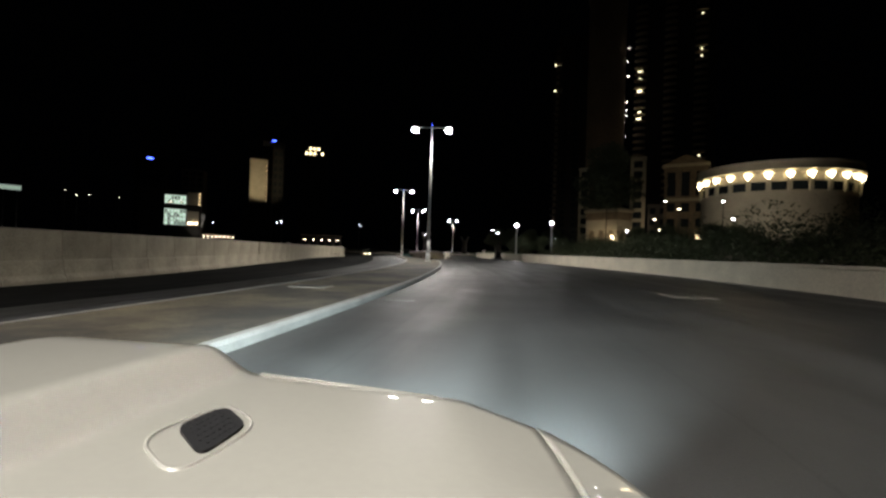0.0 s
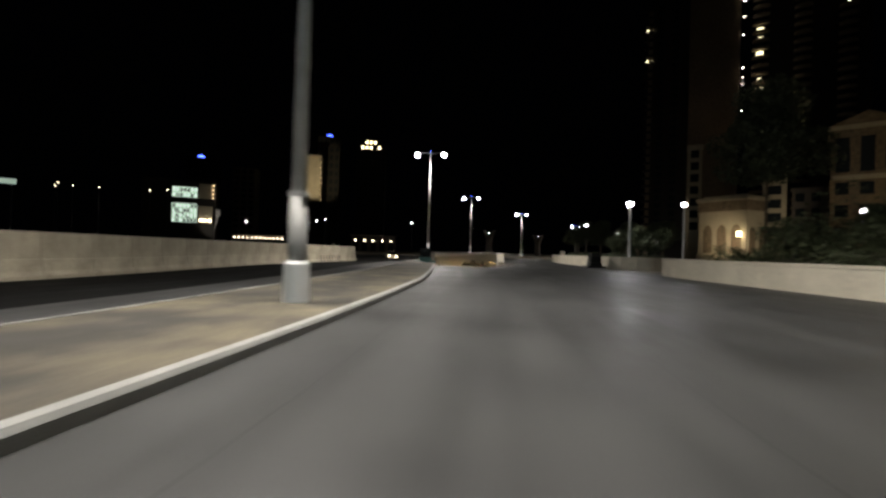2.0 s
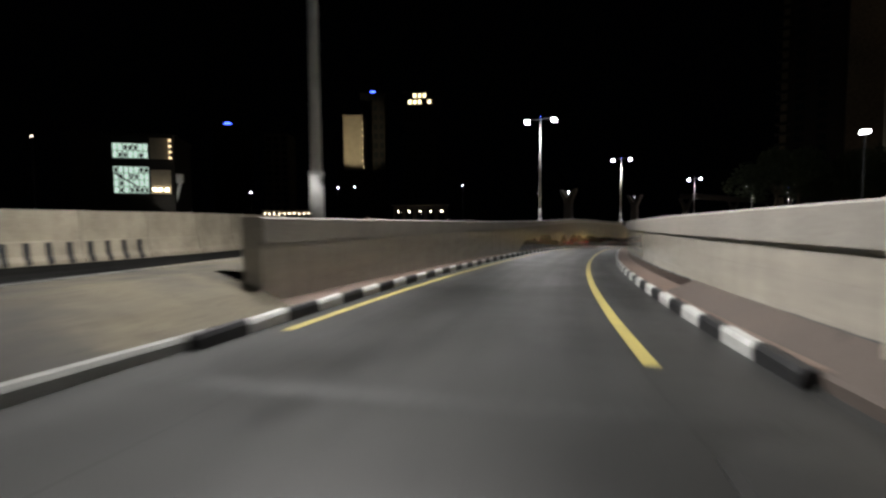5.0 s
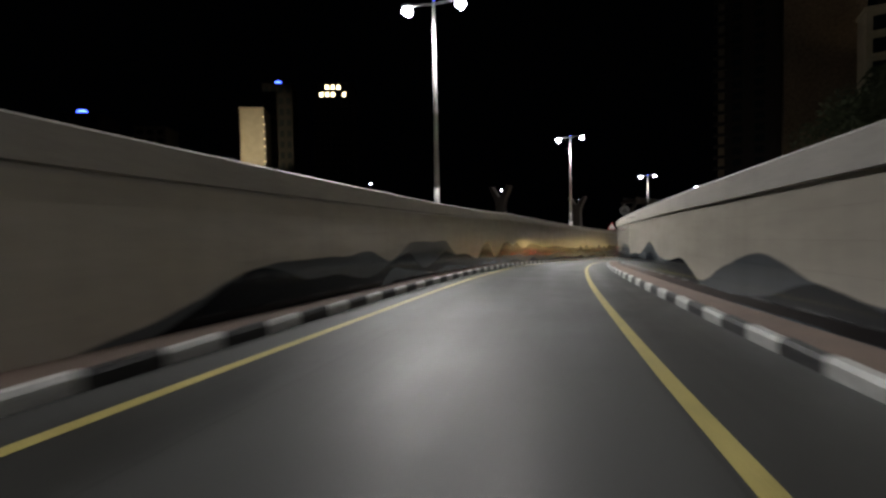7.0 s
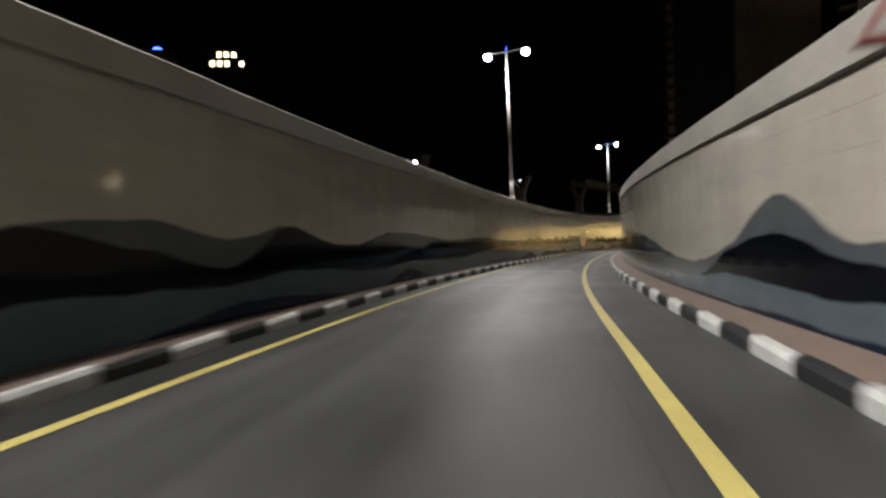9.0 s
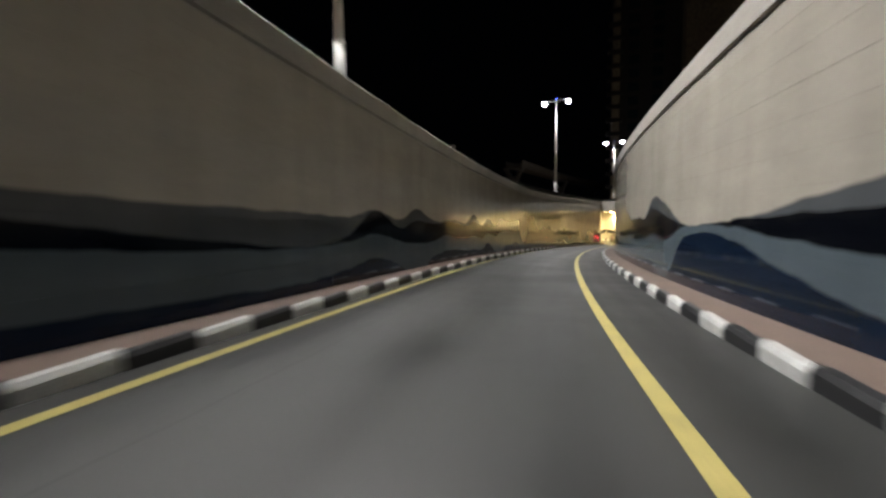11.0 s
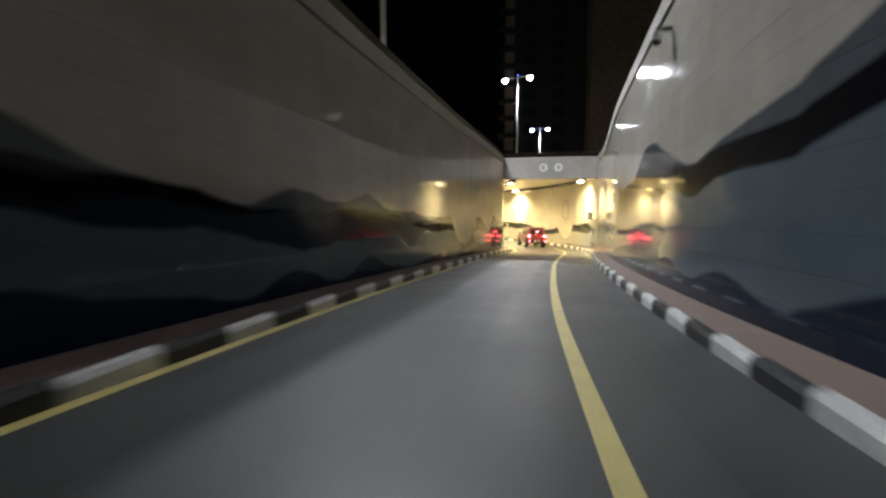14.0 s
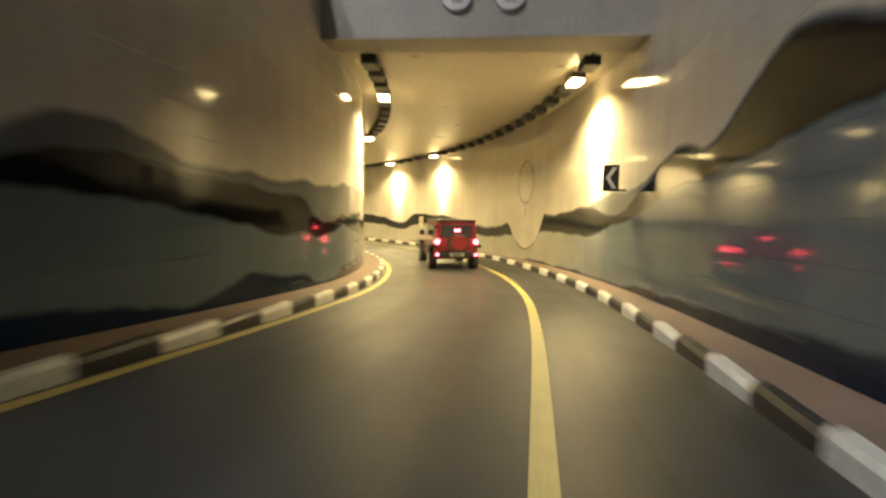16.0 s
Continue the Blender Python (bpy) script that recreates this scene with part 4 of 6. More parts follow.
# ---- low walls on the right of the surface road ----
def low_wall(name, pts, h, label):
    pl = polyline(pts, 1.5)
    n = len(pl)
    verts, faces, uvs = [], [], []
    for i, (x, y) in enumerate(pl):
        x0, y0 = pl[max(i - 1, 0)]
        x1, y1 = pl[min(i + 1, n - 1)]
        d = Vector((x1 - x0, y1 - y0)).normalized()
        nx, ny = d.y, -d.x
        for off, z in ((0, -0.05), (0, h - 0.14), (-0.04, h - 0.13), (-0.04, h - 0.01), (0.35, h), (0.35, -0.05)):
            verts.append((x + nx * off, y + ny * off, z))
            uvs.append((i * 1.5, z))
    m = 6
    for i in range(n - 1):
        for k in range(m):
            k2 = (k + 1) % m
            faces.append((i * m + k, i * m + k2, (i + 1) * m + k2, (i + 1) * m + k))
    faces.append(tuple(range(m))[::-1])
    faces.append(tuple((n - 1) * m + k for k in range(m)))
    ob = new(name, mesh_from(name, verts, faces, uvs, GARDEN))
    return tagged(ob, label, "wall", kind="structure")


low_wall("garden_wall_1", [(-3, -42), (4, -22), (10.5, -4), (16, 11), (19.3, 25), (21, 38), (21.7, 49), (21.9, 58), (22.3, 66), (25, 69.5), (33, 71.5)], 1.12, "low sand-coloured garden wall with a coping")
low_wall("garden_wall_2", [(34, 78.5), (28, 77), (24.8, 78), (23.6, 82), (23.6, 92), (24.6, 105), (27.5, 120), (32, 135), (37, 150)], 1.15, "low sand-coloured wall curving along the surface lane")


# ---- covers and slabs let into the road and the median ----
def road_cover(name, label, x, y, z, w, d, turn, material, cells=0):
    e = thing(name, label, "road cover", pose(x, y, z, 0, 0, turn))
    part("frame", boxbm(-w / 2, w / 2, -d / 2, d / 2, -0.02, 0.006, 0.004), material, e)
    for i in range(cells):
        xx = -w / 2 + w * (i + 0.5) / cells
        part("slot", boxbm(xx - w / cells * 0.22, xx + w / cells * 0.22, -d * 0.38, d * 0.38, 0.004, 0.0105), SIGN_BLACK, e)
    if not cells:
        part("lid", boxbm(-w * 0.42, w * 0.42, -d * 0.42, d * 0.42, 0.004, 0.011, 0.003), DARKSTEEL, e)


road_cover("manhole_cover", "square dark iron manhole cover in pale concrete", 9.8, 12.9, 0.0, 1.4, 1.1, -14, CONCRETE)
road_cover("drain_grate", "small iron drain grate beside the kerb", 0.63, 10.45, 0.0, 0.7, 0.45, -14, DARKSTEEL, 7)
road_cover("median_slab", "pale concrete slab let into the median paving", -1.6, 12.3, 0.142, 0.95, 0.8, -14, CONCRETE)
road_cover("manhole_cover", "dark iron cover in the road beside the nose island", 12.45, 85.3, zr(at_time(5.15)) + 0.002, 1.0, 0.5, -5, DARKSTEEL)
road_cover("manhole_cover", "pale worn cover in the surface lane", 16.4, 85.1, 0.0, 0.75, 0.6, -5, CONCRETE)
tr = sweep("trench_drain", at_time(5.2), at_time(5.2) + 0.32, 0.32, lambda s: [(-2.6, zr(s) + 0.004), (2.4, zr(s) + 0.004)], DARKSTEEL)
tagged(tr, "dark slotted trench drain across the ramp mouth", "drain", kind="structure")


# ---- ramp nose: end block of the right ramp wall ----
def nose_block():
    e = thing("barrier_nose", "sloping pale concrete end block of the ramp wall", "barrier")
    x, y, z = place(S_HOLE, HALF(S_HOLE) + 0.15, absz=0)
    e.matrix_basis = pose(x, y, 0.0, 0, 0, -math.degrees(ref(S_HOLE)[3]))
    bm = bmesh.new()
    # outline in y (along) and z
    outline = [(-2.55, -0.25), (-2.55, 0.2), (-2.45, 0.27), (-0.95, 1.04), (-0.75, 1.12), (-0.6, 1.14), (0.0, 1.14), (0.0, -0.25)]
    a = [bm.verts.new((-0.32, yy, zz)) for yy, zz in outline]
    b = [bm.verts.new((0.32, yy, zz)) for yy, zz in outline]
    n = len(a)
    bm.faces.new(a)
    bm.faces.new(b[::-1])
    for i in range(n):
        bm.faces.new((a[i], a[(i + 1) % n], b[(i + 1) % n], b[i]))
    bmesh.ops.recalc_face_normals(bm, faces=bm.faces)
    part("block", bm, GARDEN, e)
    return e


nose_block()
# raised island round the nose
S_TIP = at_time(4.88)


def island_profile(s):
    k = math.sqrt(min(1.0, max(0.02, (s - S_TIP) / 3.0)))
    mid = HALF(s) + 0.2
    a, b, z = mid - 0.82 * k, mid + 0.9 * k, zr(s)
    up = min(1.0, max(0.1, (s - S_TIP) / 2.2))
    zb = z * (1 - up)
    return [(a, z - 0.1), (a, z + 0.12 * up), (a + 0.04, z + 0.15 * up), (mid, 0.5 * (z + zb) + 0.15 * up), (b - 0.05, zb + 0.13 * up), (b, zb + 0.1 * up), (b, -0.4)]


isl = sweep("nose_island", S_TIP, S_HOLE + 6, 0.5, island_profile, ISLAND, closed=True)
tagged(isl, "low dull reddish paved island with a kerb round the ramp nose", "island", kind="structure")


# ---- bins / plastic barriers ----
BIN_BLACK = mat("bin_black", (0.004, 0.004, 0.004), 0.9, scale=6, vary=0.4, bump=0.05)
TEAL_PAINT = mat("teal_paint", (0.10, 0.20, 0.185), 0.6, scale=3, vary=0.25, bump=0.05)


def litter_bin(m, label, foot):
    e = thing("litter_bin", label, "bin", m, group="dark bins at the kerb")
    part("base", boxbm(-0.98, 0.98, -0.62, 0.62, 0.0, 0.2, 0.04), foot, e)
    part("step", boxbm(-0.6, 0.6, -0.42, 0.42, 0.2, 0.55, 0.05), foot, e)
    box_ = part("post", boxbm(-0.52, 0.52, -0.38, 0.38, 0.55, 1.4, 0.06), BIN_BLACK, e, "black upright box")
    part("lid", boxbm(-0.56, 0.56, -0.43, 0.43, 1.4, 1.46, 0.03), BIN_BLACK, box_)
    part("flap", boxbm(-0.36, 0.36, -0.4, -0.375, 1.1, 1.3, 0.01), PLASTIC_BLACK, box_)
    return e


litter_bin(pose(5.95, 83.7, 0.0, 0, 0, 8), "black upright box on a stepped teal foot on the median", TEAL_PAINT)
litter_bin(pose(22.5, 80.6, 0.0, 0, 0, 10), "black upright box on a dark foot beside the low wall", PLASTIC_BLACK)


pil = thing("wall_pillar", "taller sand-coloured end pillar of the low wall", "pillar", pose(37.1, 150.3, 0, 0, 0, -18))
part("shaft", boxbm(-0.5, 0.5, -0.5, 0.5, -0.05, 1.9, 0.04), GARDEN, pil)
part("cap", boxbm(-0.58, 0.58, -0.58, 0.58, 1.9, 2.05, 0.04), GARDEN, pil)


# ---- round and triangular traffic signs on the right wall ----
def round_sign(m):
    e = thing("traffic_sign", "round grey traffic sign in shade on a wall bracket", "sign", m)
    part("post", cyl(bmesh.new(), (0, 0.04, 0.22), (0, 0.04, 0.95), 0.035, 0.035, 10), STEEL, e)
    part("arm", boxbm(-0.03, 1.05, 0.02, 0.07, 0.22, 0.27), STEEL, e)
    # disc and face are grey: the sign's shade is put into its colour
    d = part("disc", cyl(bmesh.new(), (0, 0, 0.75), (0, 0.02, 0.75), 0.33, 0.33, 32), SIGN_GREY, e)
    part("face", cyl(bmesh.new(), (0, -0.006, 0.75), (0, 0.0, 0.75), 0.265, 0.265, 32), SIGN_GREY, d)
    for z, w in ((0.83, 0.09), (0.68, 0.14)):
        part("bar", boxbm(-w, w, -0.012, -0.006, z - 0.045, z + 0.045), SIGN_BLACK, d)


SIGN_PALE = mat("sign_pale", (0.38, 0.37, 0.35), 0.5, scale=4, vary=0.15, bump=0.02)


def warning_sign(m):
    e = thing("warning_sign", "triangular grey-white warning sign with a dark red rim", "sign", m)
    part("arm", boxbm(-0.42, 0.74, 0.02, 0.07, -0.36, -0.31), DARKSTEEL, e)
    bm = bmesh.new()
    prism(bm, [(-0.42, -0.32), (0.42, -0.32), (0, 0.42)], 0.0, 0.02)
    d = part("plate", bm, SIGN_RED, e, "dark red rim")
    bm = bmesh.new()
    prism(bm, [(-0.33, -0.26), (0.33, -0.26), (0, 0.32)], -0.006, 0.0)
    part("face", bm, SIGN_PALE, d)
    part("bar", boxbm(-0.08, 0.06, -0.012, -0.006, -0.2, 0.0), SIGN_GREY, d)


s = 197.2
round_sign(place_pose(s, 3.57, absz=0.19) @ Matrix.Scale(0.62, 4))
s = 209.9
warning_sign(place_pose(s, 3.62, absz=0.08) @ Matrix.Scale(0.68, 4))


# ---- chevron boards in the tunnel ----
CREAM_BOARD = mat("board_cream", (0.6, 0.55, 0.4), 0.4, scale=3, vary=0.1, bump=0)


def chevron(s, lat, z, label, board, mark, turn):
    e = thing("chevron_board", label, "sign", place_pose(s, lat, absz=z) @ pose(0, 0, 0, 0, 0, turn), group="bend markers")
    part("board", boxbm(-0.18, 0.18, 0, 0.03, -0.31, 0.31, 0.0), board, e)
    bm = bmesh.new()
    prism(bm, [(-0.13, 0), (0.03, 0.25), (0.13, 0.25), (-0.03, 0), (0.13, -0.25), (0.03, -0.25)], -0.006, 0.0)
    part("chevron", bm, mark, e, "arrow pointing along the bend")
    part("bracket", cyl(bmesh.new(), (0.16, 0.03, -0.28), ((HALF(s) - lat) / math.cos(radians(turn)) + 0.02, 0.03, -0.28), 0.025, 0.025, 8), DARKSTEEL, e)


chevron(316.0, 3.14, -4.87, "black board with a white chevron on a wall bracket", SIGN_BLACK, SIGN_WHITE, 0)
chevron(336.0, 3.0, -6.3, "white board with a black chevron on a wall bracket", CREAM_BOARD, SIGN_BLACK, 20)


# ---- mural medallions: dark marks and a rim on the sand-coloured drops ----
def medallion(s, side, share, low, half, kind, rx=0.62, rz=0.8):
    e = thing("wall_medallion", "dark worn marks and rim of a sand-coloured drop on the mural", "wall relief", group="medallions on the murals")
    full = WALL_TOP(s) - zr(s)
    zc = zr(s) + share * full
    x, y, z = place(s, side * (HALF(s) - 0.004), absz=zc)
    h = -math.degrees(ref(s)[3])
    e.matrix_basis = pose(x, y, z, 0, 0, h + (90 if side < 0 else -90))

    def strip(name, pts, widths, label=""):
        bm = bmesh.new()
        n = len(pts)
        rowa, rowb, backa, backb = [], [], [], []
        for k, (px, pz) in enumerate(pts):
            ax, az = pts[max(k - 1, 0)]
            bx, bz = pts[min(k + 1, n - 1)]
            d = Vector((bx - ax, bz - az)).normalized() * widths[k] * 0.5
            rowa.append(bm.verts.new((px - d.y, -0.01, pz + d.x)))
            rowb.append(bm.verts.new((px + d.y, -0.01, pz - d.x)))
            backa.append(bm.verts.new((px - d.y, 0.0, pz + d.x)))
            backb.append(bm.verts.new((px + d.y, 0.0, pz - d.x)))
        for k in range(n - 1):
            bm.faces.new((rowa[k], rowa[k + 1], rowb[k + 1], rowb[k]))
            bm.faces.new((backa[k], backa[k + 1], rowa[k + 1], rowa[k]))
            bm.faces.new((rowb[k], rowb[k + 1], backb[k + 1], backb[k]))
        part(name, bm, MEDAL_DARK if name != "rim" else MEDAL_RIM, e, label)

    # rim along the lower edge of the drop
    pts, ws = [], []
    for k in range(41):
        q = -0.86 + 1.72 * k / 40
        v = low + 0.30 * (1 - math.sqrt(1 - q * q))
        pts.append((q * half * (1 if side < 0 else -1), (v - share) * full))
        ws.append(0.02 + 0.09 * (1 - abs(q) / 0.86) ** 0.6)
    if side > 0:
        pts.reverse()
    strip("rim", pts, ws, "dark rim")
    if kind == "ring":
        a = [2 * math.pi * k / 56 for k in range(57)]
        strip("ring", [(rx * math.cos(t), rz * math.sin(t)) for t in a], [0.07 + 0.05 * math.sin(3 * t + 1) for t in a], "dark painted ring")
        strip("inner_ring", [(0.45 * rx * math.cos(t) + 0.04, 0.5 * rz * math.sin(t) + 0.12) for t in a], [0.05 + 0.04 * math.sin(2 * t) for t in a], "smudged inner ring")
        strip("stroke", [(-0.35 * rx, 0.35 * rz), (0.0, 0.55 * rz), (0.4 * rx, 0.4 * rz)], [0.03, 0.11, 0.03])
    if kind == "egg":
        a = [2 * math.pi * k / 56 for k in range(57)]
        strip("ring", [(rx * math.cos(t), rz * math.sin(t)) for t in a], [0.11 + 0.03 * math.sin(3 * t + 1) for t in a], "dark painted ring")
        strip("stroke", [(0.0, -rz), (0.02, -rz - 0.35), (-0.05, -rz - 0.6)], [0.05, 0.12, 0.04])
    if kind in ("ring", "smear"):
        z0 = -rz * 1.15 if kind == "ring" else -0.3
        strip("stroke", [(-0.5, z0 + 0.12), (-0.2, z0), (0.2, z0), (0.5, z0 + 0.1)], [0.02, 0.14, 0.16, 0.03])
    if kind == "smear":
        strip("stroke", [(-0.6, 0.42), (-0.2, 0.35), (0.3, 0.4), (0.7, 0.3)], [0.02, 0.16, 0.2, 0.05])


MEDAL_DARK = mat("medallion_dark", (0.11, 0.098, 0.085), 0.3, scale=3, vary=0.6, bump=0.05)
MEDAL_RIM = mat("medallion_rim", (0.04, 0.038, 0.036), 0.3, scale=3, vary=0.5, bump=0.05)
medallion(269.75, -1, 0.42, 0.14, 1.75, "ring")
medallion(271.4, 1, 0.58, 0.23, 2.05, "ring")
medallion(301.0, -1, 0.32, 0.10, 2.7, "smear")
medallion(301.1, 1, 0.42, 0.165, 2.3, "smear")
medallion(324.4, 1, 0.45, 0.08, 1.95, "egg", 0.85, 0.9)


# ---- buildings ----
CREAM = mat("cream_render", (0.42, 0.37, 0.28), 0.8, scale=0.3, vary=0.2, fine=3)
NEAR_BLACK = mat("near_black", (0.018, 0.016, 0.015), 0.9, scale=0.2, vary=0.3, fine=2)
LAMP_WARM = glow("wall_lamp_warm", (1.0, 0.85, 0.6), 8)


def window_box(parent, x0, x1, y, z0, z1, lit, depth=0.25):
    w = part("window", boxbm(x0, x1, y - depth, y + 0.05, z0, z1), GLASS_DARK if lit is None else lit, parent)
    return w


def tower(name, label, x, y, turn, w, d, h, wallmat, storeys, bays, lit=(), litmat=None, crown=None):
    e = thing(name, label, "building", pose(x, y, 0, 0, 0, turn))
    part("wall", boxbm(-w / 2, w / 2, 0, d, 0, h), wallmat, e)
    part("roof", boxbm(-w / 2 - 0.3, w / 2 + 0.3, -0.3, d + 0.3, h, h + 0.8), wallmat, e)
    sh = h / storeys
    bw = w / max(bays, 1)
    for i in range(storeys):
        for j in range(bays):
            on = (i, j) in lit
            window_box(e, -w / 2 + bw * (j + 0.22), -w / 2 + bw * (j + 0.78), -0.02, sh * i + sh * 0.25, sh * i + sh * 0.8, (litmat or WARM_WIN) if on else None, 0.12)
    return e


# glazed stair tower, lit from inside
def stair_building():
    e = thing("stair_building", "dark building with a glazed stair tower lit greenish white", "building", pose(-66.5, 161, 0, 0, 0, 25))
    part("wall", boxbm(-9, 9, 1.5, 14, 0, 18.5), NEAR_BLACK, e)
    part("roof", boxbm(-9.3, 9.3, 1.2, 14.3, 18.5, 19.2), NEAR_BLACK, e)
    rnd = random.Random(12)
    for z0, z1 in ((7.2, 12.6), (14.2, 17.2)):
        g = part("glazing", boxbm(-1.85, 4.4, 1.35, 1.49, z0, z1), COOL_WIN, e, "lit greenish glazing")
        for i in range(8):
            x = -1.85 + i * 0.893
            part("mullion", boxbm(x - 0.05, x + 0.05, 1.2, 1.36, z0, z1), DARKSTEEL, g)
        n = 4 if z1 - z0 > 4 else 2
        for i in range(n + 1):
            z = z0 + (z1 - z0) * i / n
            part("transom", boxbm(-1.85, 4.4, 1.22, 1.36, z - 0.06, z + 0.06), DARKSTEEL, g)
        for i in range(7):
            for k in range(n):
                if rnd.random() < 0.4:
                    x = -1.85 + i * 0.893
                    z = z0 + (z1 - z0) * k / n
                    part("inner_frame", boxbm(x + 0.2, x + 0.7, 1.3, 1.345, z + 0.2, z + 1.1), NEAR_BLACK, g)
    bm = bmesh.new()
    for i in range(10):
        box(bm, -1.6 + i * 0.42, -1.1 + i * 0.42, 1.1, 1.3, 10.9 - i * 0.28, 11.15 - i * 0.28)
    part("stair_flight", bm, NEAR_BLACK, e, "dark stair flight crossing the glass")
    for z0, z1 in ((7.2, 12.0), (14.2, 18.4)):
        part("side_wall", boxbm(4.7, 8.3, 1.3, 1.52, z0, z1), CREAM, e, "cream wall washed by lamps")
    for x in (5.4, 6.4, 7.6):
        part("lamp", boxbm(x - 0.3, x + 0.3, 0.9, 1.25, 7.7, 8.3, 0.1), LAMP_WARM, e, "bright warm wall lamp")
    for z in (14.3, 15.4, 16.6, 17.8):
        part("lamp", boxbm(8.2, 8.6, 1.0, 1.3, z, z + 0.35), WARM_WIN, e, "small balcony lamp")


stair_building()

cream = tower("apartment_tower", "tall apartment tower with a floodlit blank cream wall", -79, 322, 10, 10.5, 14, 59, FACADE, 15, 0)
# added near-black block, standing in for a dark building before the tower
part("podium", boxbm(-9, 9, -1.2, 13, 0, 30), NEAR_BLACK, cream, "dark block in place of a low building in front")
spot("flood_light", (-75, 290, 34), (-78, 322, 45), 27000, (1.0, 0.82, 0.5), 50, 0.5)
for i in range(8):
    part("lamp", boxbm(5.2, 5.55, -0.3, 0.1, 31.5 + i * 3.4, 31.9 + i * 3.4), WARM_WIN, cream, "small lit balcony lamp")
tower("crown_tower", "dark tower with a lit crown of warm windows", -44, 333, 5, 19, 16, 73, NEAR_BLACK, 21, 7,
      {(19, 1), (19, 2), (19, 3), (20, 2), (20, 3), (20, 4), (19, 5)}, glow("crown_window", (1.0, 0.85, 0.5), 3.5))


def dome_tower(x, y, h, w):
    e = tower("dome_tower", "slim dark tower topped by a small blue-lit dome", x, y, 8, w, w, h - 3, NEAR_BLACK, 14, 4)
    bm = bmesh.new()
    bmesh.ops.create_uvsphere(bm, u_segments=20, v_segments=10, radius=1.9, matrix=pose(0, 2.4, h - 1.8) @ Matrix.Diagonal((1, 1, 0.7, 1)))
    part("dome", bm, BLUE_GLOW, e, "blue glowing dome", smooth=True)


dome_tower(-132, 288, 52, 14)
dome_tower(-73, 338, 78, 14)
tower("side_tower", "beige apartment block in faint light", -112, 300, 10, 12, 12, 46, FACADE_DARK, 13, 3)


# low shop rows with lamps
def shop_row(x, y, turn, n, gap, z, h):
    e = thing("shop_row", "low dark shop row with a line of bright wall lamps", "building", pose(x, y, 0, 0, 0, turn))
    L = n * gap
    part("wall", boxbm(-L / 2, L / 2, 0, 8, 0, h), FACADE_DARK, e)
    part("roof", boxbm(-L / 2 - 0.4, L / 2 + 0.4, -0.8, 8.4, h, h + 0.4), FACADE, e)
    for i in range(n):
        xx = -L / 2 + gap * (i + 0.5)
        part("opening", boxbm(xx - gap * 0.3, xx + gap * 0.3, -0.1, 0.05, 0.2, h - 1.4), GLASS_DARK, e)
        part("lamp", boxbm(xx - 0.3, xx + 0.3, -0.4, -0.05, z - 0.35, z + 0.35, 0.1), LAMP_WARM, e, "bright warm wall lamp")


shop_row(-95, 282, 20, 12, 2.2, 5.6, 7)
shop_row(-30, 268, 5, 5, 4.5, 5.6, 8)


# post-top lamps
def post_lamp(x, y, h, z0=0.0):
    e = thing("post_lamp", "short white post with a bright globe lamp", "street lamp", pose(x, y, z0), group="globe lamps")
    part("post", cyl(bmesh.new(), (0, 0, 0), (0, 0, h), 0.13, 0.11, 14), SIGN_WHITE, e)
    part("globe", cyl(cyl(bmesh.new(), (0, 0, h), (0, 0, h + 0.3), 0.2, 0.3, 16), (0, 0, h + 0.3), (0, 0, h + 0.42), 0.3, 0.1, 16), LAMP_GLOW, e, "glowing white head")
    d = bpy.data.lights.new("globe_light", "POINT")
    d.energy, d.color, d.shadow_soft_size = 550, (0.95, 0.96, 1.0), 0.3
    new("globe_light", d).location = (x, y, z0 + h + 0.75)


for x, y, h in ((26.5, 82.3, 6.3), (39.0, 96.0, 8.0)):
    post_lamp(x, y, h)


def far_lamp(x, y, z, cool=True, size=1.0):
    e = thing("lamp_post", "distant slim lamp post with a small bright head", "street lamp", pose(x, y, -0.03), group="distant lamps")
    part("post", cyl(bmesh.new(), (0, 0, 0), (0, 0, z), 0.09 * size, 0.06 * size, 8), SIGN_BLACK, e)
    part("head", boxbm(-0.22 * size, 0.22 * size, -0.18 * size, 0.18 * size, z, z + 0.24 * size, 0.08 * size), FAR_GLOW if cool else LAMP_WARM, e, "small glowing head")


FAR_GLOW = glow("far_lamp_white", (0.95, 0.97, 1.0), 25)
for x, y, z in ((-69.2, 208.8, 10.3), (-44.1, 215.5, 11.7), (-46.4, 236.1, 13.6), (32.2, 115.6, 6.3), (-7.6, 232.3, 13.1), (47.7, 80, 6.1), (64.2, 92.6, 13.9), (69.1, 81.4, 12.9), (63.7, 72.6, 8.6)):
    far_lamp(x, y, z)
for x, y, z in ((-92.5, 151.9, 16.0), (-81.3, 138.4, 13.5), (-79.8, 141.4, 14.0), (-69.7, 136.4, 13.2), (-53.7, 129.6, 12.0), (-52.4, 133.3, 12.6)):
    far_lamp(x, y, z, False, 0.55)
for x, y, z in ((56.9, 85.6, 9.0), (57.4, 78.7, 10.6), (54.9, 80.8, 6.5)):
    far_lamp(x, y, z, False)


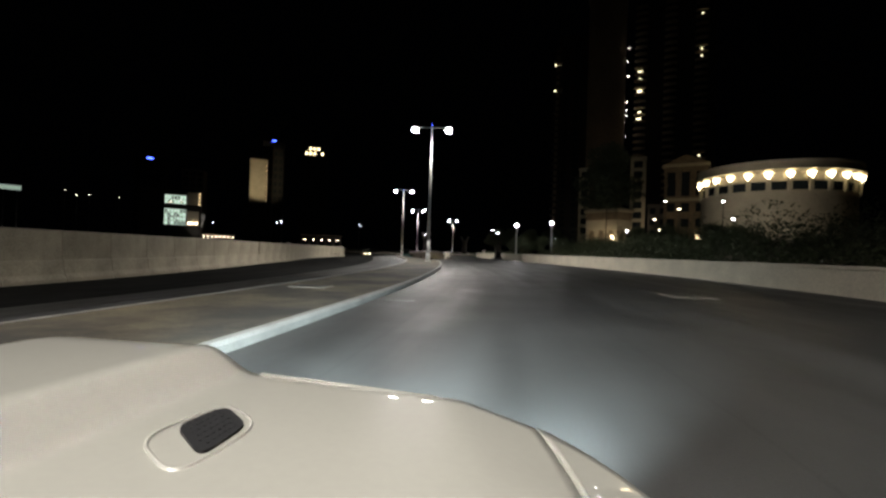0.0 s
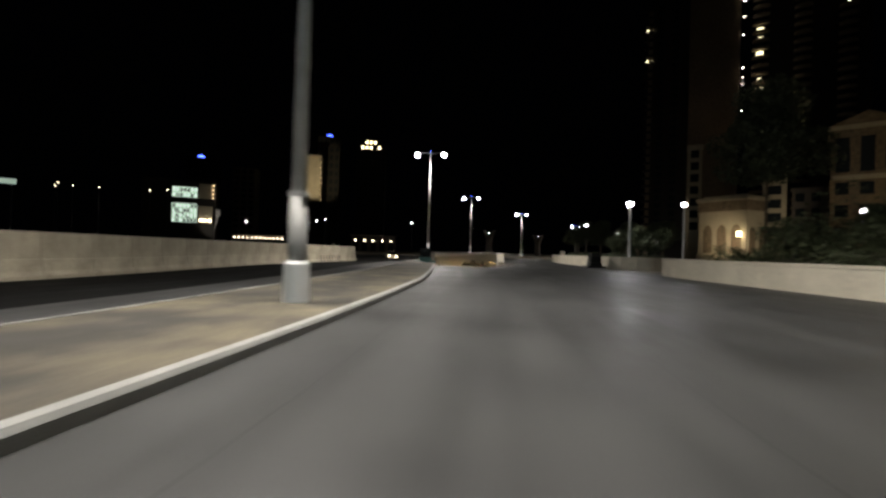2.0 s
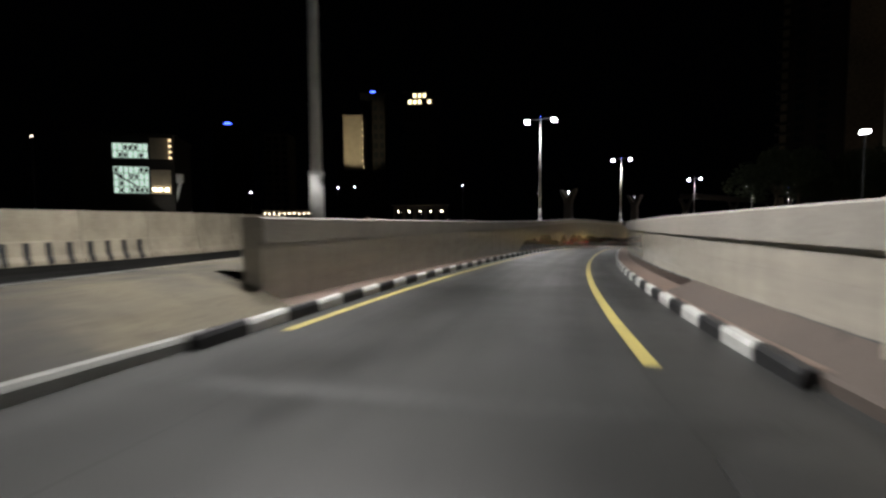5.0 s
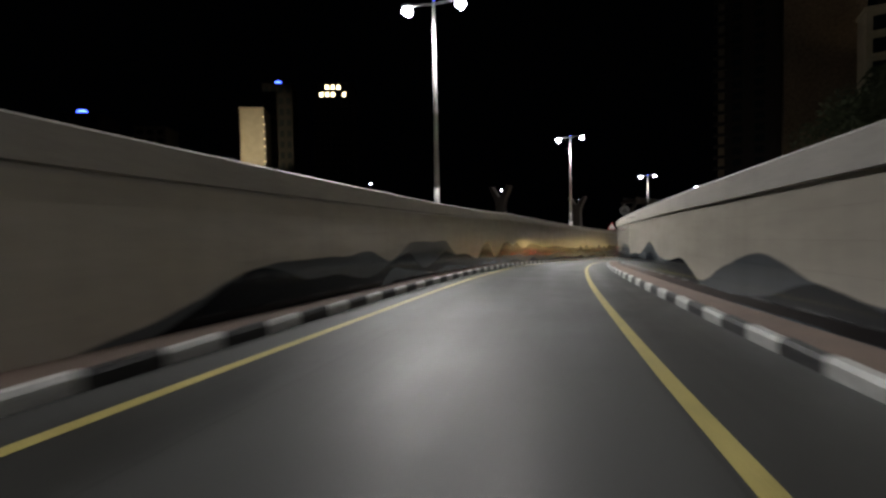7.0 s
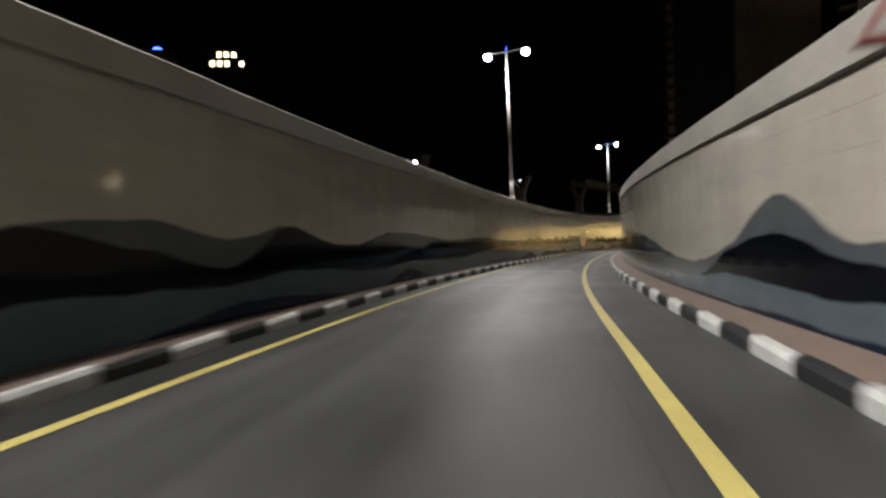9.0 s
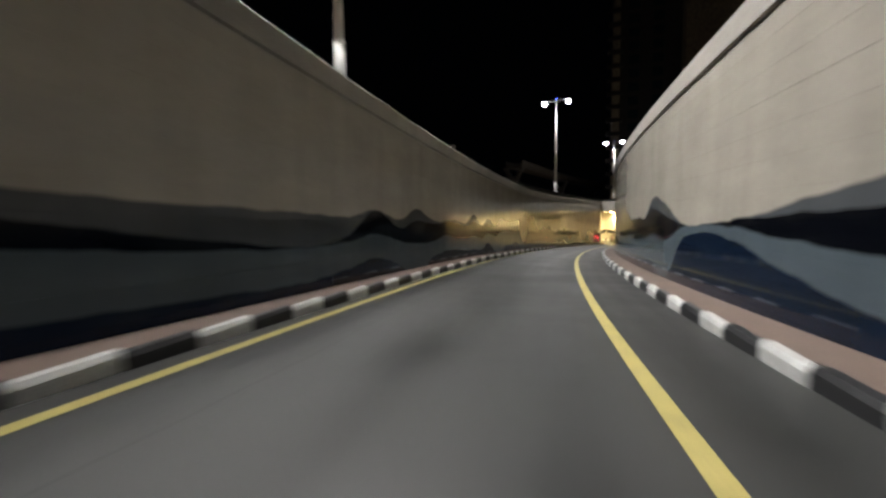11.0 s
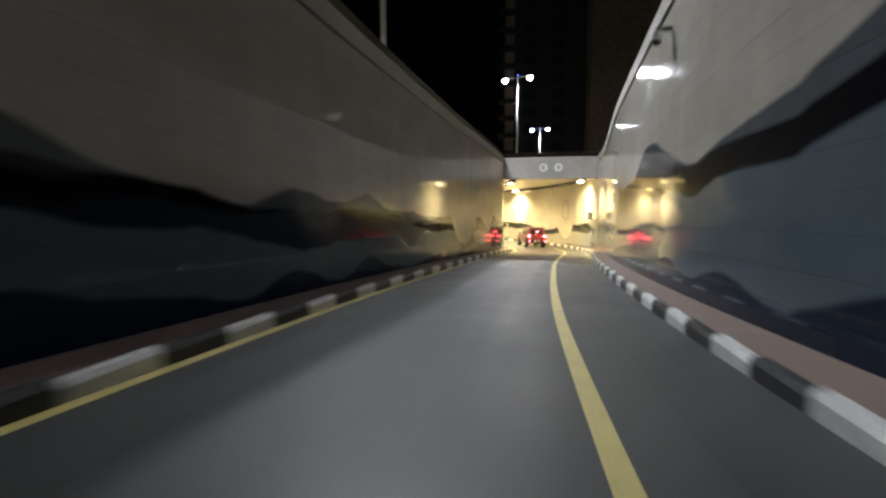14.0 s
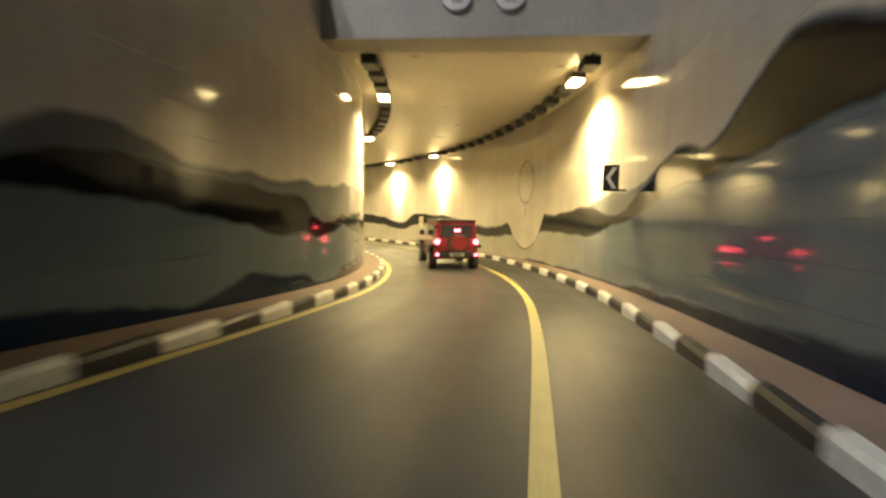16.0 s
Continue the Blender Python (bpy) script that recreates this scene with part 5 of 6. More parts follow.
# rotunda with uplit colonnade
def rotunda():
    e = thing("rotunda", "round pale building with uplit pilasters under its eaves", "building", pose(103, 104, 0))
    R = 17
    part("wall", cyl(bmesh.new(), (0, 0, 0), (0, 0, 22.0), R - 0.5, R - 0.5, 72), CREAM, e)
    part("cornice", cyl(cyl(bmesh.new(), (0, 0, 21.9), (0, 0, 22.6), R - 0.2, R + 0.8, 72), (0, 0, 22.6), (0, 0, 23.0), R + 0.8, R + 0.8, 72), CREAM, e)
    part("attic", cyl(bmesh.new(), (0, 0, 23.0), (0, 0, 24.4), R + 0.3, R + 0.1, 72), CREAM, e)
    part("moulding", cyl(bmesh.new(), (0, 0, 24.4), (0, 0, 24.8), R + 0.6, R + 0.6, 72), CREAM, e)
    part("string_course", cyl(bmesh.new(), (0, 0, 17.2), (0, 0, 17.6), R - 0.25, R - 0.25, 72), CREAM, e)
    for i in range(26):
        a = 2 * math.pi * i / 26
        m = Matrix.Translation((R * math.cos(a), R * math.sin(a), 0)) @ Matrix.Rotation(a, 4, "Z")
        c = part("pilaster", boxbm(-0.5, 0.05, -0.4, 0.4, 17.6, 21.6, 0.05), CREAM, e)
        c.matrix_basis = m
        # the capital itself glows, in place of light cast up onto it
        bm = bmesh.new()
        cyl(bm, (-0.15, 0, 20.5), (-0.15, 0, 21.8), 0.22, 0.8, 14)
        part("capital", bm, UPLIGHT, c, "flared capital made to glow as if uplit")
        a2 = a + math.pi / 26
        w = part("window", boxbm(-0.75, -0.42, -1.45, 1.45, 17.9, 19.9, 0.03), GLASS_DARK, e)
        w.matrix_basis = Matrix.Translation((R * math.cos(a2), R * math.sin(a2), 0)) @ Matrix.Rotation(a2, 4, "Z")


UPLIGHT = glow("uplight_warm", (1.0, 0.84, 0.52), 14.0)
BROWN = mat("brown_facade", (0.19, 0.145, 0.10), 0.85, scale=0.05, vary=0.5, fine=1.2)
DOT = glow("small_lamp", (1.0, 0.95, 0.82), 14)
BALCONY_GLOW = glow("balcony_light", (1.0, 0.9, 0.55), 2.4)
rotunda()
spot("forecourt_light", (69.0, 81.5, 11.5), (92, 95, 15), 6500, (1.0, 0.93, 0.8), 75, 0.7)


# tall residential towers
def brown_tower():
    e = thing("residential_tower", "tall brown residential tower with a floodlit plain end wall", "building", pose(145.7, 301, 0, 0, 0, -29) @ Matrix.Scale(1.3, 4))
    part("wall", boxbm(0, 19, 0, 24, 0, 140), BROWN, e)
    # unlit wing coloured near-black, lit edge strip brown: light put into the colours
    part("side_wing", boxbm(-16, -0.2, 3.5, 24, 0, 124), NEAR_BLACK, e)
    part("corner_strip", boxbm(-17.2, -15.4, 2.6, 5, 0, 118), BROWN, e)
    part("roof", boxbm(-0.5, 19.5, -0.5, 24.5, 140, 141.2), BROWN, e)
    for i in range(32):
        part("window", boxbm(-13.2, -10.6, 3.3, 3.55, 6 + i * 3.6, 8.2 + i * 3.6), GLASS_DARK, e)
        part("window", boxbm(-7.2, -4.6, 3.3, 3.55, 6 + i * 3.6, 8.2 + i * 3.6), GLASS_DARK, e)
        b = part("balcony", boxbm(-18.6, -14.6, 1.6, 3.4, 5 + i * 3.6, 6 + i * 3.6, 0.1), NEAR_BLACK, e)
        if i in (24, 28):
            part("lamp", boxbm(-18.0, -15.4, 3.0, 3.4, 6.4 + i * 3.6, 7.6 + i * 3.6), BALCONY_GLOW, b, "lit balcony doorway")
    rnd = random.Random(8)
    for i in range(18):
        w = rnd.uniform(0.15, 0.4)
        if rnd.random() < 0.6:
            z = 50 + i * 3.6 + rnd.uniform(-0.4, 0.4)
            part("lamp", boxbm(19.9, 19.9 + w, -0.6, -0.1, z, z + w, 0.05), DOT, e, "small bright lamp")


def balcony_tower():
    e = thing("residential_tower", "dark residential tower with curved balconies, some lit yellow", "building", pose(195, 278, 0, 0, 0, -36) @ Matrix.Scale(1.3, 4))
    part("wall", boxbm(-17, 20, 0, 26, 0, 138), NEAR_BLACK, e)
    rnd = random.Random(3)
    for i in range(36):
        z = 8 + i * 3.6
        for x in (-15.2, -1, 13):
            bm = bmesh.new()
            out = [(x + 3.0 * math.cos(a), -2.4 * math.sin(a)) for a in [math.pi * k / 10 for k in range(11)]]
            lo = [bm.verts.new((px, py, z)) for px, py in out]
            hi = [bm.verts.new((px, py, z + 1.0)) for px, py in out]
            n = len(out)
            bm.faces.new(lo)
            bm.faces.new(hi[::-1])
            for k in range(n):
                bm.faces.new((lo[k], lo[(k + 1) % n], hi[(k + 1) % n], hi[k]))
            bmesh.ops.recalc_face_normals(bm, faces=bm.faces)
            b = part("balcony", bm, BROWN, e)
            part("window", boxbm(x - 2.2, x + 2.2, -0.1, 0.05, z + 1.1, z + 3.0), GLASS_DARK, b)
            if x < -10 and 14 < i < 27 and rnd.random() < 0.6:
                w = rnd.uniform(0.4, 1.6)
                part("lamp", boxbm(x - w, x + w * 0.6, -0.5, -0.12, z + 1.5, z + rnd.uniform(2.0, 3.2)), BALCONY_GLOW, b, "lit balcony recess")
            elif x > -10 and rnd.random() < 0.05:
                part("lamp", boxbm(x - 0.4, x + 0.4, -0.5, -0.12, z + 1.8, z + 2.6), BALCONY_GLOW, b, "lit balcony recess")


brown_tower()
balcony_tower()
spot("tower_flood", (156, 255, 52), (161, 296, 96), 1100, (1.0, 0.72, 0.42), 60, 0.8)


def pale_bay(x, y, turn, w, h, n):
    e = thing("window_bay", "pale stone bay with dark square windows one above another", "building", pose(x, y, 0, 0, 0, turn), group="pale window bays")
    part("wall", boxbm(-w / 2, w / 2, 0, 6, 0, h), CREAM, e)
    part("cornice", boxbm(-w / 2 - 0.3, w / 2 + 0.3, -0.3, 6, h, h + 0.8), CREAM, e)
    for i in range(n):
        z = h - 4.2 - i * 4.6
        part("window", boxbm(-w * 0.28, w * 0.28, -0.06, 0.1, z, z + 3.0), GLASS_DARK, e)
        part("sill", boxbm(-w * 0.34, w * 0.34, -0.3, 0.0, z - 0.3, z), CREAM, e)


pale_bay(117, 189, -33, 6.5, 46, 8)
pale_bay(102, 211, -28, 5.0, 44, 7)
spot("bay_light", (111, 176, 6), (116, 189, 26), 800, (1.0, 0.85, 0.62), 70, 0.7)
tower("podium_house", "brownish podium building with dark arched windows", 111, 149, -40, 14, 12, 34, BROWN, 6, 3, {(1, 2)})
house = bpy.data.objects["podium_house"]
part("cornice", boxbm(-7.6, 7.6, -0.7, 12.6, 34.8, 35.9, 0.1), CREAM, house, "pale moulded cornice")
part("gable", prism(bmesh.new(), [(-7.4, 35.9), (7.4, 35.9), (0, 39.2)], -0.5, 12.4), BROWN, house)
part("balcony", boxbm(-6.6, 6.6, -1.3, 0.1, 22.2, 23.2, 0.1), CREAM, house, "pale balcony parapet")
for x in (-4.5, 0, 4.5):
    bm = bmesh.new()
    prism(bm, [(x - 1.3, 24.5), (x + 1.3, 24.5), (x + 1.3, 29.5)] + [(x + 1.3 * math.cos(a), 29.5 + 1.3 * math.sin(a)) for a in [math.pi * k / 8 for k in range(1, 8)]] + [(x - 1.3, 29.5)], -0.25, 0.05)
    part("arched_window", bm, GLASS_DARK, house)
tower("podium_wing", "low beige wing with dark windows beside the towers", 128, 176, -40, 24, 12, 24, FACADE_DARK, 5, 6)
spot("podium_light", (101, 134, 8), (110, 149, 26), 420, (1.0, 0.8, 0.55), 70, 0.7)


def gatehouse():
    e = thing("gatehouse", "pale stone gatehouse with arches lit warm from below", "building", pose(101.8, 192.6, 2.96, 0, 0, -63) @ Matrix.Scale(1.45, 4))
    part("wall", boxbm(-5.6, 5.6, 0, 9, 0, 10.2), CREAM, e)
    part("plinth", boxbm(-6.0, 6.0, -0.3, 9.3, -2.04, 0.02, 0.05), CREAM, e)
    part("frieze", boxbm(-5.75, 5.75, -0.15, 9.15, 10.2, 12.6), BROWN, e)
    part("cornice", boxbm(-6.2, 6.2, -0.6, 9.6, 12.6, 13.5, 0.1), CREAM, e)
    part("roof", boxbm(-5.0, 5.0, 0.6, 8.4, 13.5, 14.0, 0.1), CREAM, e)
    for x in (-3.4, 0.0, 3.4):
        bm = bmesh.new()
        out = [(x - 1.1, 0.3), (x + 1.1, 0.3), (x + 1.1, 5.0)] + [(x + 1.1 * math.cos(a), 5.0 + 2.0 * math.sin(a)) for a in [math.pi * k / 8 for k in range(1, 8)]] + [(x - 1.1, 5.0)]
        prism(bm, out, -0.05, 0.2)
        part("arch", bm, BROWN, e)
    part("lamp", boxbm(3.9, 4.7, -0.7, -0.3, 4.2, 5.2, 0.1), UPLIGHT, e, "bright wall lamp")
    for y in (2.2, 6.2):
        bm = bmesh.new()
        out = [(y - 1.0, 0.3), (y + 1.0, 0.3), (y + 1.0, 4.6)] + [(y + math.cos(a), 4.6 + 1.8 * math.sin(a)) for a in [math.pi * k / 8 for k in range(1, 8)]] + [(y - 1.0, 4.6)]
        prism(bm, out, -0.2, 0.05)
        bm.transform(Matrix.Translation((5.6, 0, 0)) @ Matrix.Rotation(radians(90), 4, "Z"))
        part("arch", bm, BROWN, e)


gatehouse()
spot("gate_light", (94.5, 182.5, 3.0), (102.0, 191.0, 8.0), 4500, (1.0, 0.84, 0.58), 85, 0.9)
spot("gate_light", (106.5, 177.5, 4.5), (110.0, 188.0, 13.0), 1500, (1.0, 0.86, 0.62), 110, 0.8)


# pale flared column, kiosk and lit billboard beyond the barrier wall
def pale_column():
    e = thing("flared_column", "pale floodlit column flaring into a fork at the top", "column", pose(-59.9, 166.9, -0.03, 0, 0, 20))
    bm = bmesh.new()
    cyl(bm, (0, 0, 0), (0, 0, 5.2), 0.5, 0.45, 16)
    for sg in (-1, 1):
        cyl(bm, (0, 0, 5.0), (sg * 1.3, 0, 9.6), 0.4, 0.35, 12)
    part("shaft", bm, SIGN_WHITE, e)
    part("head", boxbm(-1.9, 1.9, -0.5, 0.5, 9.5, 11.4, 0.2), SIGN_WHITE, e)


def kiosk():
    e = thing("kiosk", "small kiosk with a glowing warm front and pointed roof", "building", pose(-42.7, 237.7, -0.03, 0, 0, 12))
    part("wall", boxbm(-1.6, 1.6, 0, 2.5, 0, 2.2), FACADE_DARK, e)
    part("front", boxbm(-1.3, 1.3, -0.08, 0.02, 0.4, 2.0), WARM_WIN, e, "glowing warm front")
    part("roof", cyl(bmesh.new(), (0, 1.2, 2.2), (0, 1.2, 3.6), 1.9, 0.15, 12), FACADE, e)


BOARD_GLOW = glow("board_light", (0.75, 1.0, 0.85), 0.3)


def billboard():
    e = thing("billboard", "small lit white billboard on two posts far away", "billboard", pose(-108, 153.3, -0.03, 0, 0, 38))
    part("panel", boxbm(-2.4, 2.4, 0, 0.2, 15.6, 17.0), BOARD_GLOW, e, "glowing panel")
    for x in (-1.5, 1.5):
        part("post", cyl(bmesh.new(), (x, 0.1, 0), (x, 0.1, 15.5), 0.15, 0.15, 8), DARKSTEEL, e)


pale_column()
spot("column_light", (-57.5, 160, 1.0), (-59.9, 166.9, 9), 900, (1.0, 0.95, 0.85), 60, 0.6)
kiosk()
billboard()

# elevated track on forked piers, running on beyond the tunnel
TRACK_CONCRETE = mat("track_concrete", (0.06, 0.05, 0.044), 0.8, scale=0.5, vary=0.35, fine=6)


def forked_pier(x, y, along, parent):
    bm = bmesh.new()
    half = [(1.25, 0.0), (1.0, 5.8), (1.25, 7.0), (2.7, 10.1), (2.0, 10.1), (0.55, 8.0), (0.0, 7.7)]
    prism(bm, half + [(-a, b) for a, b in reversed(half[:-1])], -0.7, 0.7)
    pier = part("pier", bm, TRACK_CONCRETE, parent, "forked concrete pier")
    pier.matrix_basis = pose(x, y, -0.1, 0, 0, along)
    return pier


def forked_column(x, y, lamp):
    e = thing("forked_column", "dark concrete column forking out at the top", "column", pose(x, y, 0), group="forked columns")
    forked_pier(0, 0, -38, e)
    part("lamp", boxbm(-lamp, lamp, -0.85, -0.7, 9.0, 9.0 + lamp, 0.02), LAMP_GLOW, e, "small bright lamp")


def elevated_track():
    e = thing("elevated_track", "dark concrete elevated track on forked piers", "viaduct")
    piers = [(79.5, 287.0), (115.0, 328.0), (146.0, 357.0), (181.0, 396.0), (216.0, 434.0)]
    for k, (x, y) in enumerate(piers):
        x0, y0 = piers[max(k - 1, 0)]
        x1, y1 = piers[min(k + 1, len(piers) - 1)]
        pier = forked_pier(x, y, -math.degrees(math.atan2(x1 - x0, y1 - y0)), e)
        part("cap", boxbm(-2.9, 2.9, -0.8, 0.8, 10.1, 10.6, 0.08), TRACK_CONCRETE, pier)
    line = polyline(piers, 4.0)
    verts, faces = [], []
    prof = [(-2.2, 10.5), (2.2, 10.5), (2.5, 11.3), (2.5, 12.3), (2.25, 12.3), (2.2, 11.5), (-2.2, 11.5), (-2.25, 12.3), (-2.5, 12.3), (-2.5, 11.3)]
    m = len(prof)
    for i, (x, y) in enumerate(line):
        x0, y0 = line[max(i - 1, 0)]
        x1, y1 = line[min(i + 1, len(line) - 1)]
        d = Vector((x1 - x0, y1 - y0)).normalized()
        verts += [(x + d.y * a, y - d.x * a, z) for a, z in prof]
    for i in range(len(line) - 1):
        for k in range(m):
            k2 = (k + 1) % m
            faces.append((i * m + k, (i + 1) * m + k, (i + 1) * m + k2, i * m + k2))
    faces += [tuple(range(m)), tuple((len(line) - 1) * m + k for k in range(m - 1, -1, -1))]
    meshpart("deck", mesh_from("deck", verts, faces, None, TRACK_CONCRETE), e, "trough-shaped concrete deck")


forked_column(24.5, 215.1, 0.2)
forked_column(50.5, 250.5, 0.06)
elevated_track()


# small camera under the parapet of the right wall
def wall_camera():
    e = thing("wall_camera", "small pale dome camera on a dark wall bracket", "camera", place_pose(290.0, HALF(290.0), absz=-0.85))
    part("bracket", boxbm(-0.32, 0.0, -0.05, 0.05, 0.1, 0.18, 0.01), DARKSTEEL, e)
    part("housing", cyl(bmesh.new(), (-0.3, 0, 0.1), (-0.3, 0, -0.08), 0.11, 0.13, 20), SIGN_WHITE, e)
    bm = bmesh.new()
    bmesh.ops.create_uvsphere(bm, u_segments=16, v_segments=8, radius=0.11, matrix=pose(-0.3, 0, -0.09))
    part("dome", bm, GLASS_DARK, e, "dark glass dome", smooth=True)


wall_camera()


# ---- planting ----
def leaf_cloud(name, label, cat, clumps, n, size, seed, m=None, kindtag="", trunk=None):
    rnd = random.Random(seed)
    verts, faces = [], []
    for _ in range(n):
        cx, cy, cz, rx, ry, rz = clumps[rnd.randrange(len(clumps))]
        while True:
            q = Vector((rnd.uniform(-1, 1), rnd.uniform(-1, 1), rnd.uniform(-1, 1)))
            if 0.3 < q.length < 1:
                break
        c = Vector((cx + q.x * rx, cy + q.y * ry, max(0.05, cz + q.z * rz)))
        s = size * rnd.uniform(0.6, 1.3)
        e = Euler((rnd.uniform(-1, 1), rnd.uniform(-1, 1), rnd.uniform(0, 6.28))).to_matrix()
        i = len(verts)
        for v in ((-0.5, 0, 0), (0, -0.28, 0.08), (0.5, 0, 0), (0, 0.28, 0.08)):
            verts.append(c + e @ (Vector(v) * s))
        faces.append((i, i + 1, i + 2, i + 3))
    e = thing(name, label, cat, m, kind=kindtag)
    if trunk:
        bm = bmesh.new()
        cyl(bm, (0, 0, 0), (0.1, 0, trunk * 0.6), 0.22, 0.15, 10)
        for a in range(5):
            t = a * 1.25
            cyl(bm, (0.1, 0, trunk * 0.55), (1.2 * math.cos(t), 1.2 * math.sin(t), trunk), 0.1, 0.03, 8)
        part("trunk", bm, BARK, e)
    meshpart("crown" if trunk else "foliage", mesh_from("leaves", verts, faces, None, LEAF), e)
    return e


rnd = random.Random(5)
hedge = [(-3, -42), (4, -22), (10.5, -4), (16, 11), (19.3, 25), (21, 38), (21.7, 49), (21.9, 58), (22.3, 64)]
hp = polyline(hedge, 1.2)
cl_ = [(x + 1.7 + rnd.uniform(0, 2.2), y, 1.0 + rnd.uniform(0, 0.5), 1.0, 1.0, rnd.uniform(0.5, 0.8)) for x, y in hp]
cl_ += [(x + rnd.uniform(5, 14), y - 3, rnd.uniform(2.6, 4.0), 1.8, 1.8, rnd.uniform(1.1, 1.9)) for x, y in hp]
cl_ += [(x + rnd.uniform(2.6, 7.5), y - 1, rnd.uniform(1.9, 2.7), 1.4, 1.4, rnd.uniform(0.7, 1.0)) for x, y in hp for _ in range(2)]
leaf_cloud("hedge", "dark green shrubs massed behind the low garden wall", "hedge", cl_, 66000, 0.24, 3, kindtag="stuff")
hp2 = polyline([(27, 80), (26, 86), (26.2, 96), (27.5, 108), (30.5, 122)], 1.2)
cl_ = [(x + 0.8 + rnd.uniform(-0.3, 1.6), y, 0.8 + rnd.uniform(0, 0.4), 1.0, 1.0, 0.6) for x, y in hp2]
leaf_cloud("hedge", "loose green shrubs behind the curving low wall", "hedge", cl_, 9000, 0.2, 4, kindtag="stuff")


def tree(x, y, h, r, seed):
    rnd = random.Random(seed)
    cs = []
    for _ in range(16 if r < 6 else 40):
        a, q = rnd.uniform(0, 6.28), rnd.uniform(0.1, 0.9) * r
        u = rnd.uniform(0.5, 0.95)
        q *= min(1.0, 2.6 * (1.05 - u))
        cs.append((q * math.cos(a), q * math.sin(a), h * u, r * 0.38, r * 0.38, r * 0.3))
    leaf_cloud("tree", "dark leafy tree beside the buildings at night", "tree", cs, int(4500 * max(1.0, r / 3)), 0.35 if r < 6 else 0.8, seed, pose(x, y, 0), trunk=h * 0.75)


# the last five trees are unseen additions that screen off the far masts
for x, y, h, r in ((29.3, 87, 4.3, 2.3), (29.3, 91.5, 4.0, 2.1), (40, 104, 5, 3), (60, 111, 30, 8.2), (52, 84, 7, 3), (70, 100, 9, 4), (58, 70, 7, 3.5), (85, 95, 9, 5), (40, 141, 8.5, 4.5), (45, 146, 9, 5), (48, 138, 8, 4.5), (53, 150, 9, 5), (58, 142, 9, 5)):
    tree(x, y, h, r, int(x * 7 + y))

# raised planted bank behind the garden wall
bm = bmesh.new()
va = []
bank = polyline([(-3, -42), (4, -22), (10.5, -4), (16, 11), (19.3, 25), (21, 38), (21.7, 49), (21.9, 58), (22.3, 64)], 3.0)
for i, (x, y) in enumerate(bank):
    va.append([bm.verts.new((x + o, y - o * 0.35, z)) for o, z in ((0.75, 0.0), (0.8, 0.85), (3.5, 1.2), (10, 2.4), (22, 3.6), (60, 4.0), (61, -0.1))])
for i in range(len(va) - 1):
    for k in range(6):
        bm.faces.new((va[i][k], va[i][k + 1], va[i + 1][k + 1], va[i + 1][k]))
bmesh.ops.recalc_face_normals(bm, faces=bm.faces)
tagged(part("bank", bm, SOIL), "planted earth bank rising behind the low wall", "ground", kind="structure")


# ---- car on the opposite road ----
def saloon():
    e = thing("saloon_car", "cream saloon car with glowing lamps on the opposite road", "car")
    bm = bmesh.new()
    prism(bm, [(-0.85, 0.3), (0.85, 0.3), (0.88, 0.6), (0.82, 0.92), (-0.82, 0.92), (-0.88, 0.6)], 0, 4.5)
    part("body", bm, CAR_CREAM, e)
    bm = bmesh.new()
    a = [bm.verts.new(q) for q in ((-0.78, 0.7, 0.92), (0.78, 0.7, 0.92), (0.78, 3.4, 0.92), (-0.78, 3.4, 0.92), (-0.62, 1.3, 1.42), (0.62, 1.3, 1.42), (0.62, 2.8, 1.42), (-0.62, 2.8, 1.42))]
    for f in ((0, 1, 5, 4), (1, 2, 6, 5), (2, 3, 7, 6), (3, 0, 4, 7), (4, 5, 6, 7)):
        bm.faces.new([a[i] for i in f])
    part("cabin", bm, GLASS_DARK, e)
    part("roof", boxbm(-0.6, 0.6, 1.3, 2.8, 1.42, 1.47, 0.02), CAR_CREAM, e)
    for sg in (-1, 1):
        part("tail_light", boxbm(sg * 0.62 - 0.14, sg * 0.62 + 0.14, -0.03, 0.05, 0.58, 0.74, 0.02), HEAD_GLOW, e)
        for y in (0.8, 3.6):
            w = part("wheel", cyl(bmesh.new(), (sg * 0.68, y, 0.32), (sg * 0.88, y, 0.32), 0.32, 0.32, 24), RUBBER, e)
            part("rim", cyl(bmesh.new(), (sg * 0.88, y, 0.32), (sg * 0.9, y, 0.32), 0.2, 0.17, 16), CHROME, w)
    part("bumper", boxbm(-0.82, 0.82, -0.08, 0.06, 0.32, 0.52, 0.04), CAR_CREAM, e)
    return e


saloon().matrix_basis = pose(-1.6, 118, opposite_z(-16.0, 150) - 0.02, 0, 0, 14)


# ---- white car at the start of the drive ----
CAR_WHITE = mat("car_paint_white", (0.38, 0.37, 0.33), 0.3, coat=1.0, scale=2, vary=0.03, bump=0, rough_vary=0.01, gloss=0.025)
CAR_LAMP = glow("car_headlamp", (0.85, 0.93, 1.0), 60)


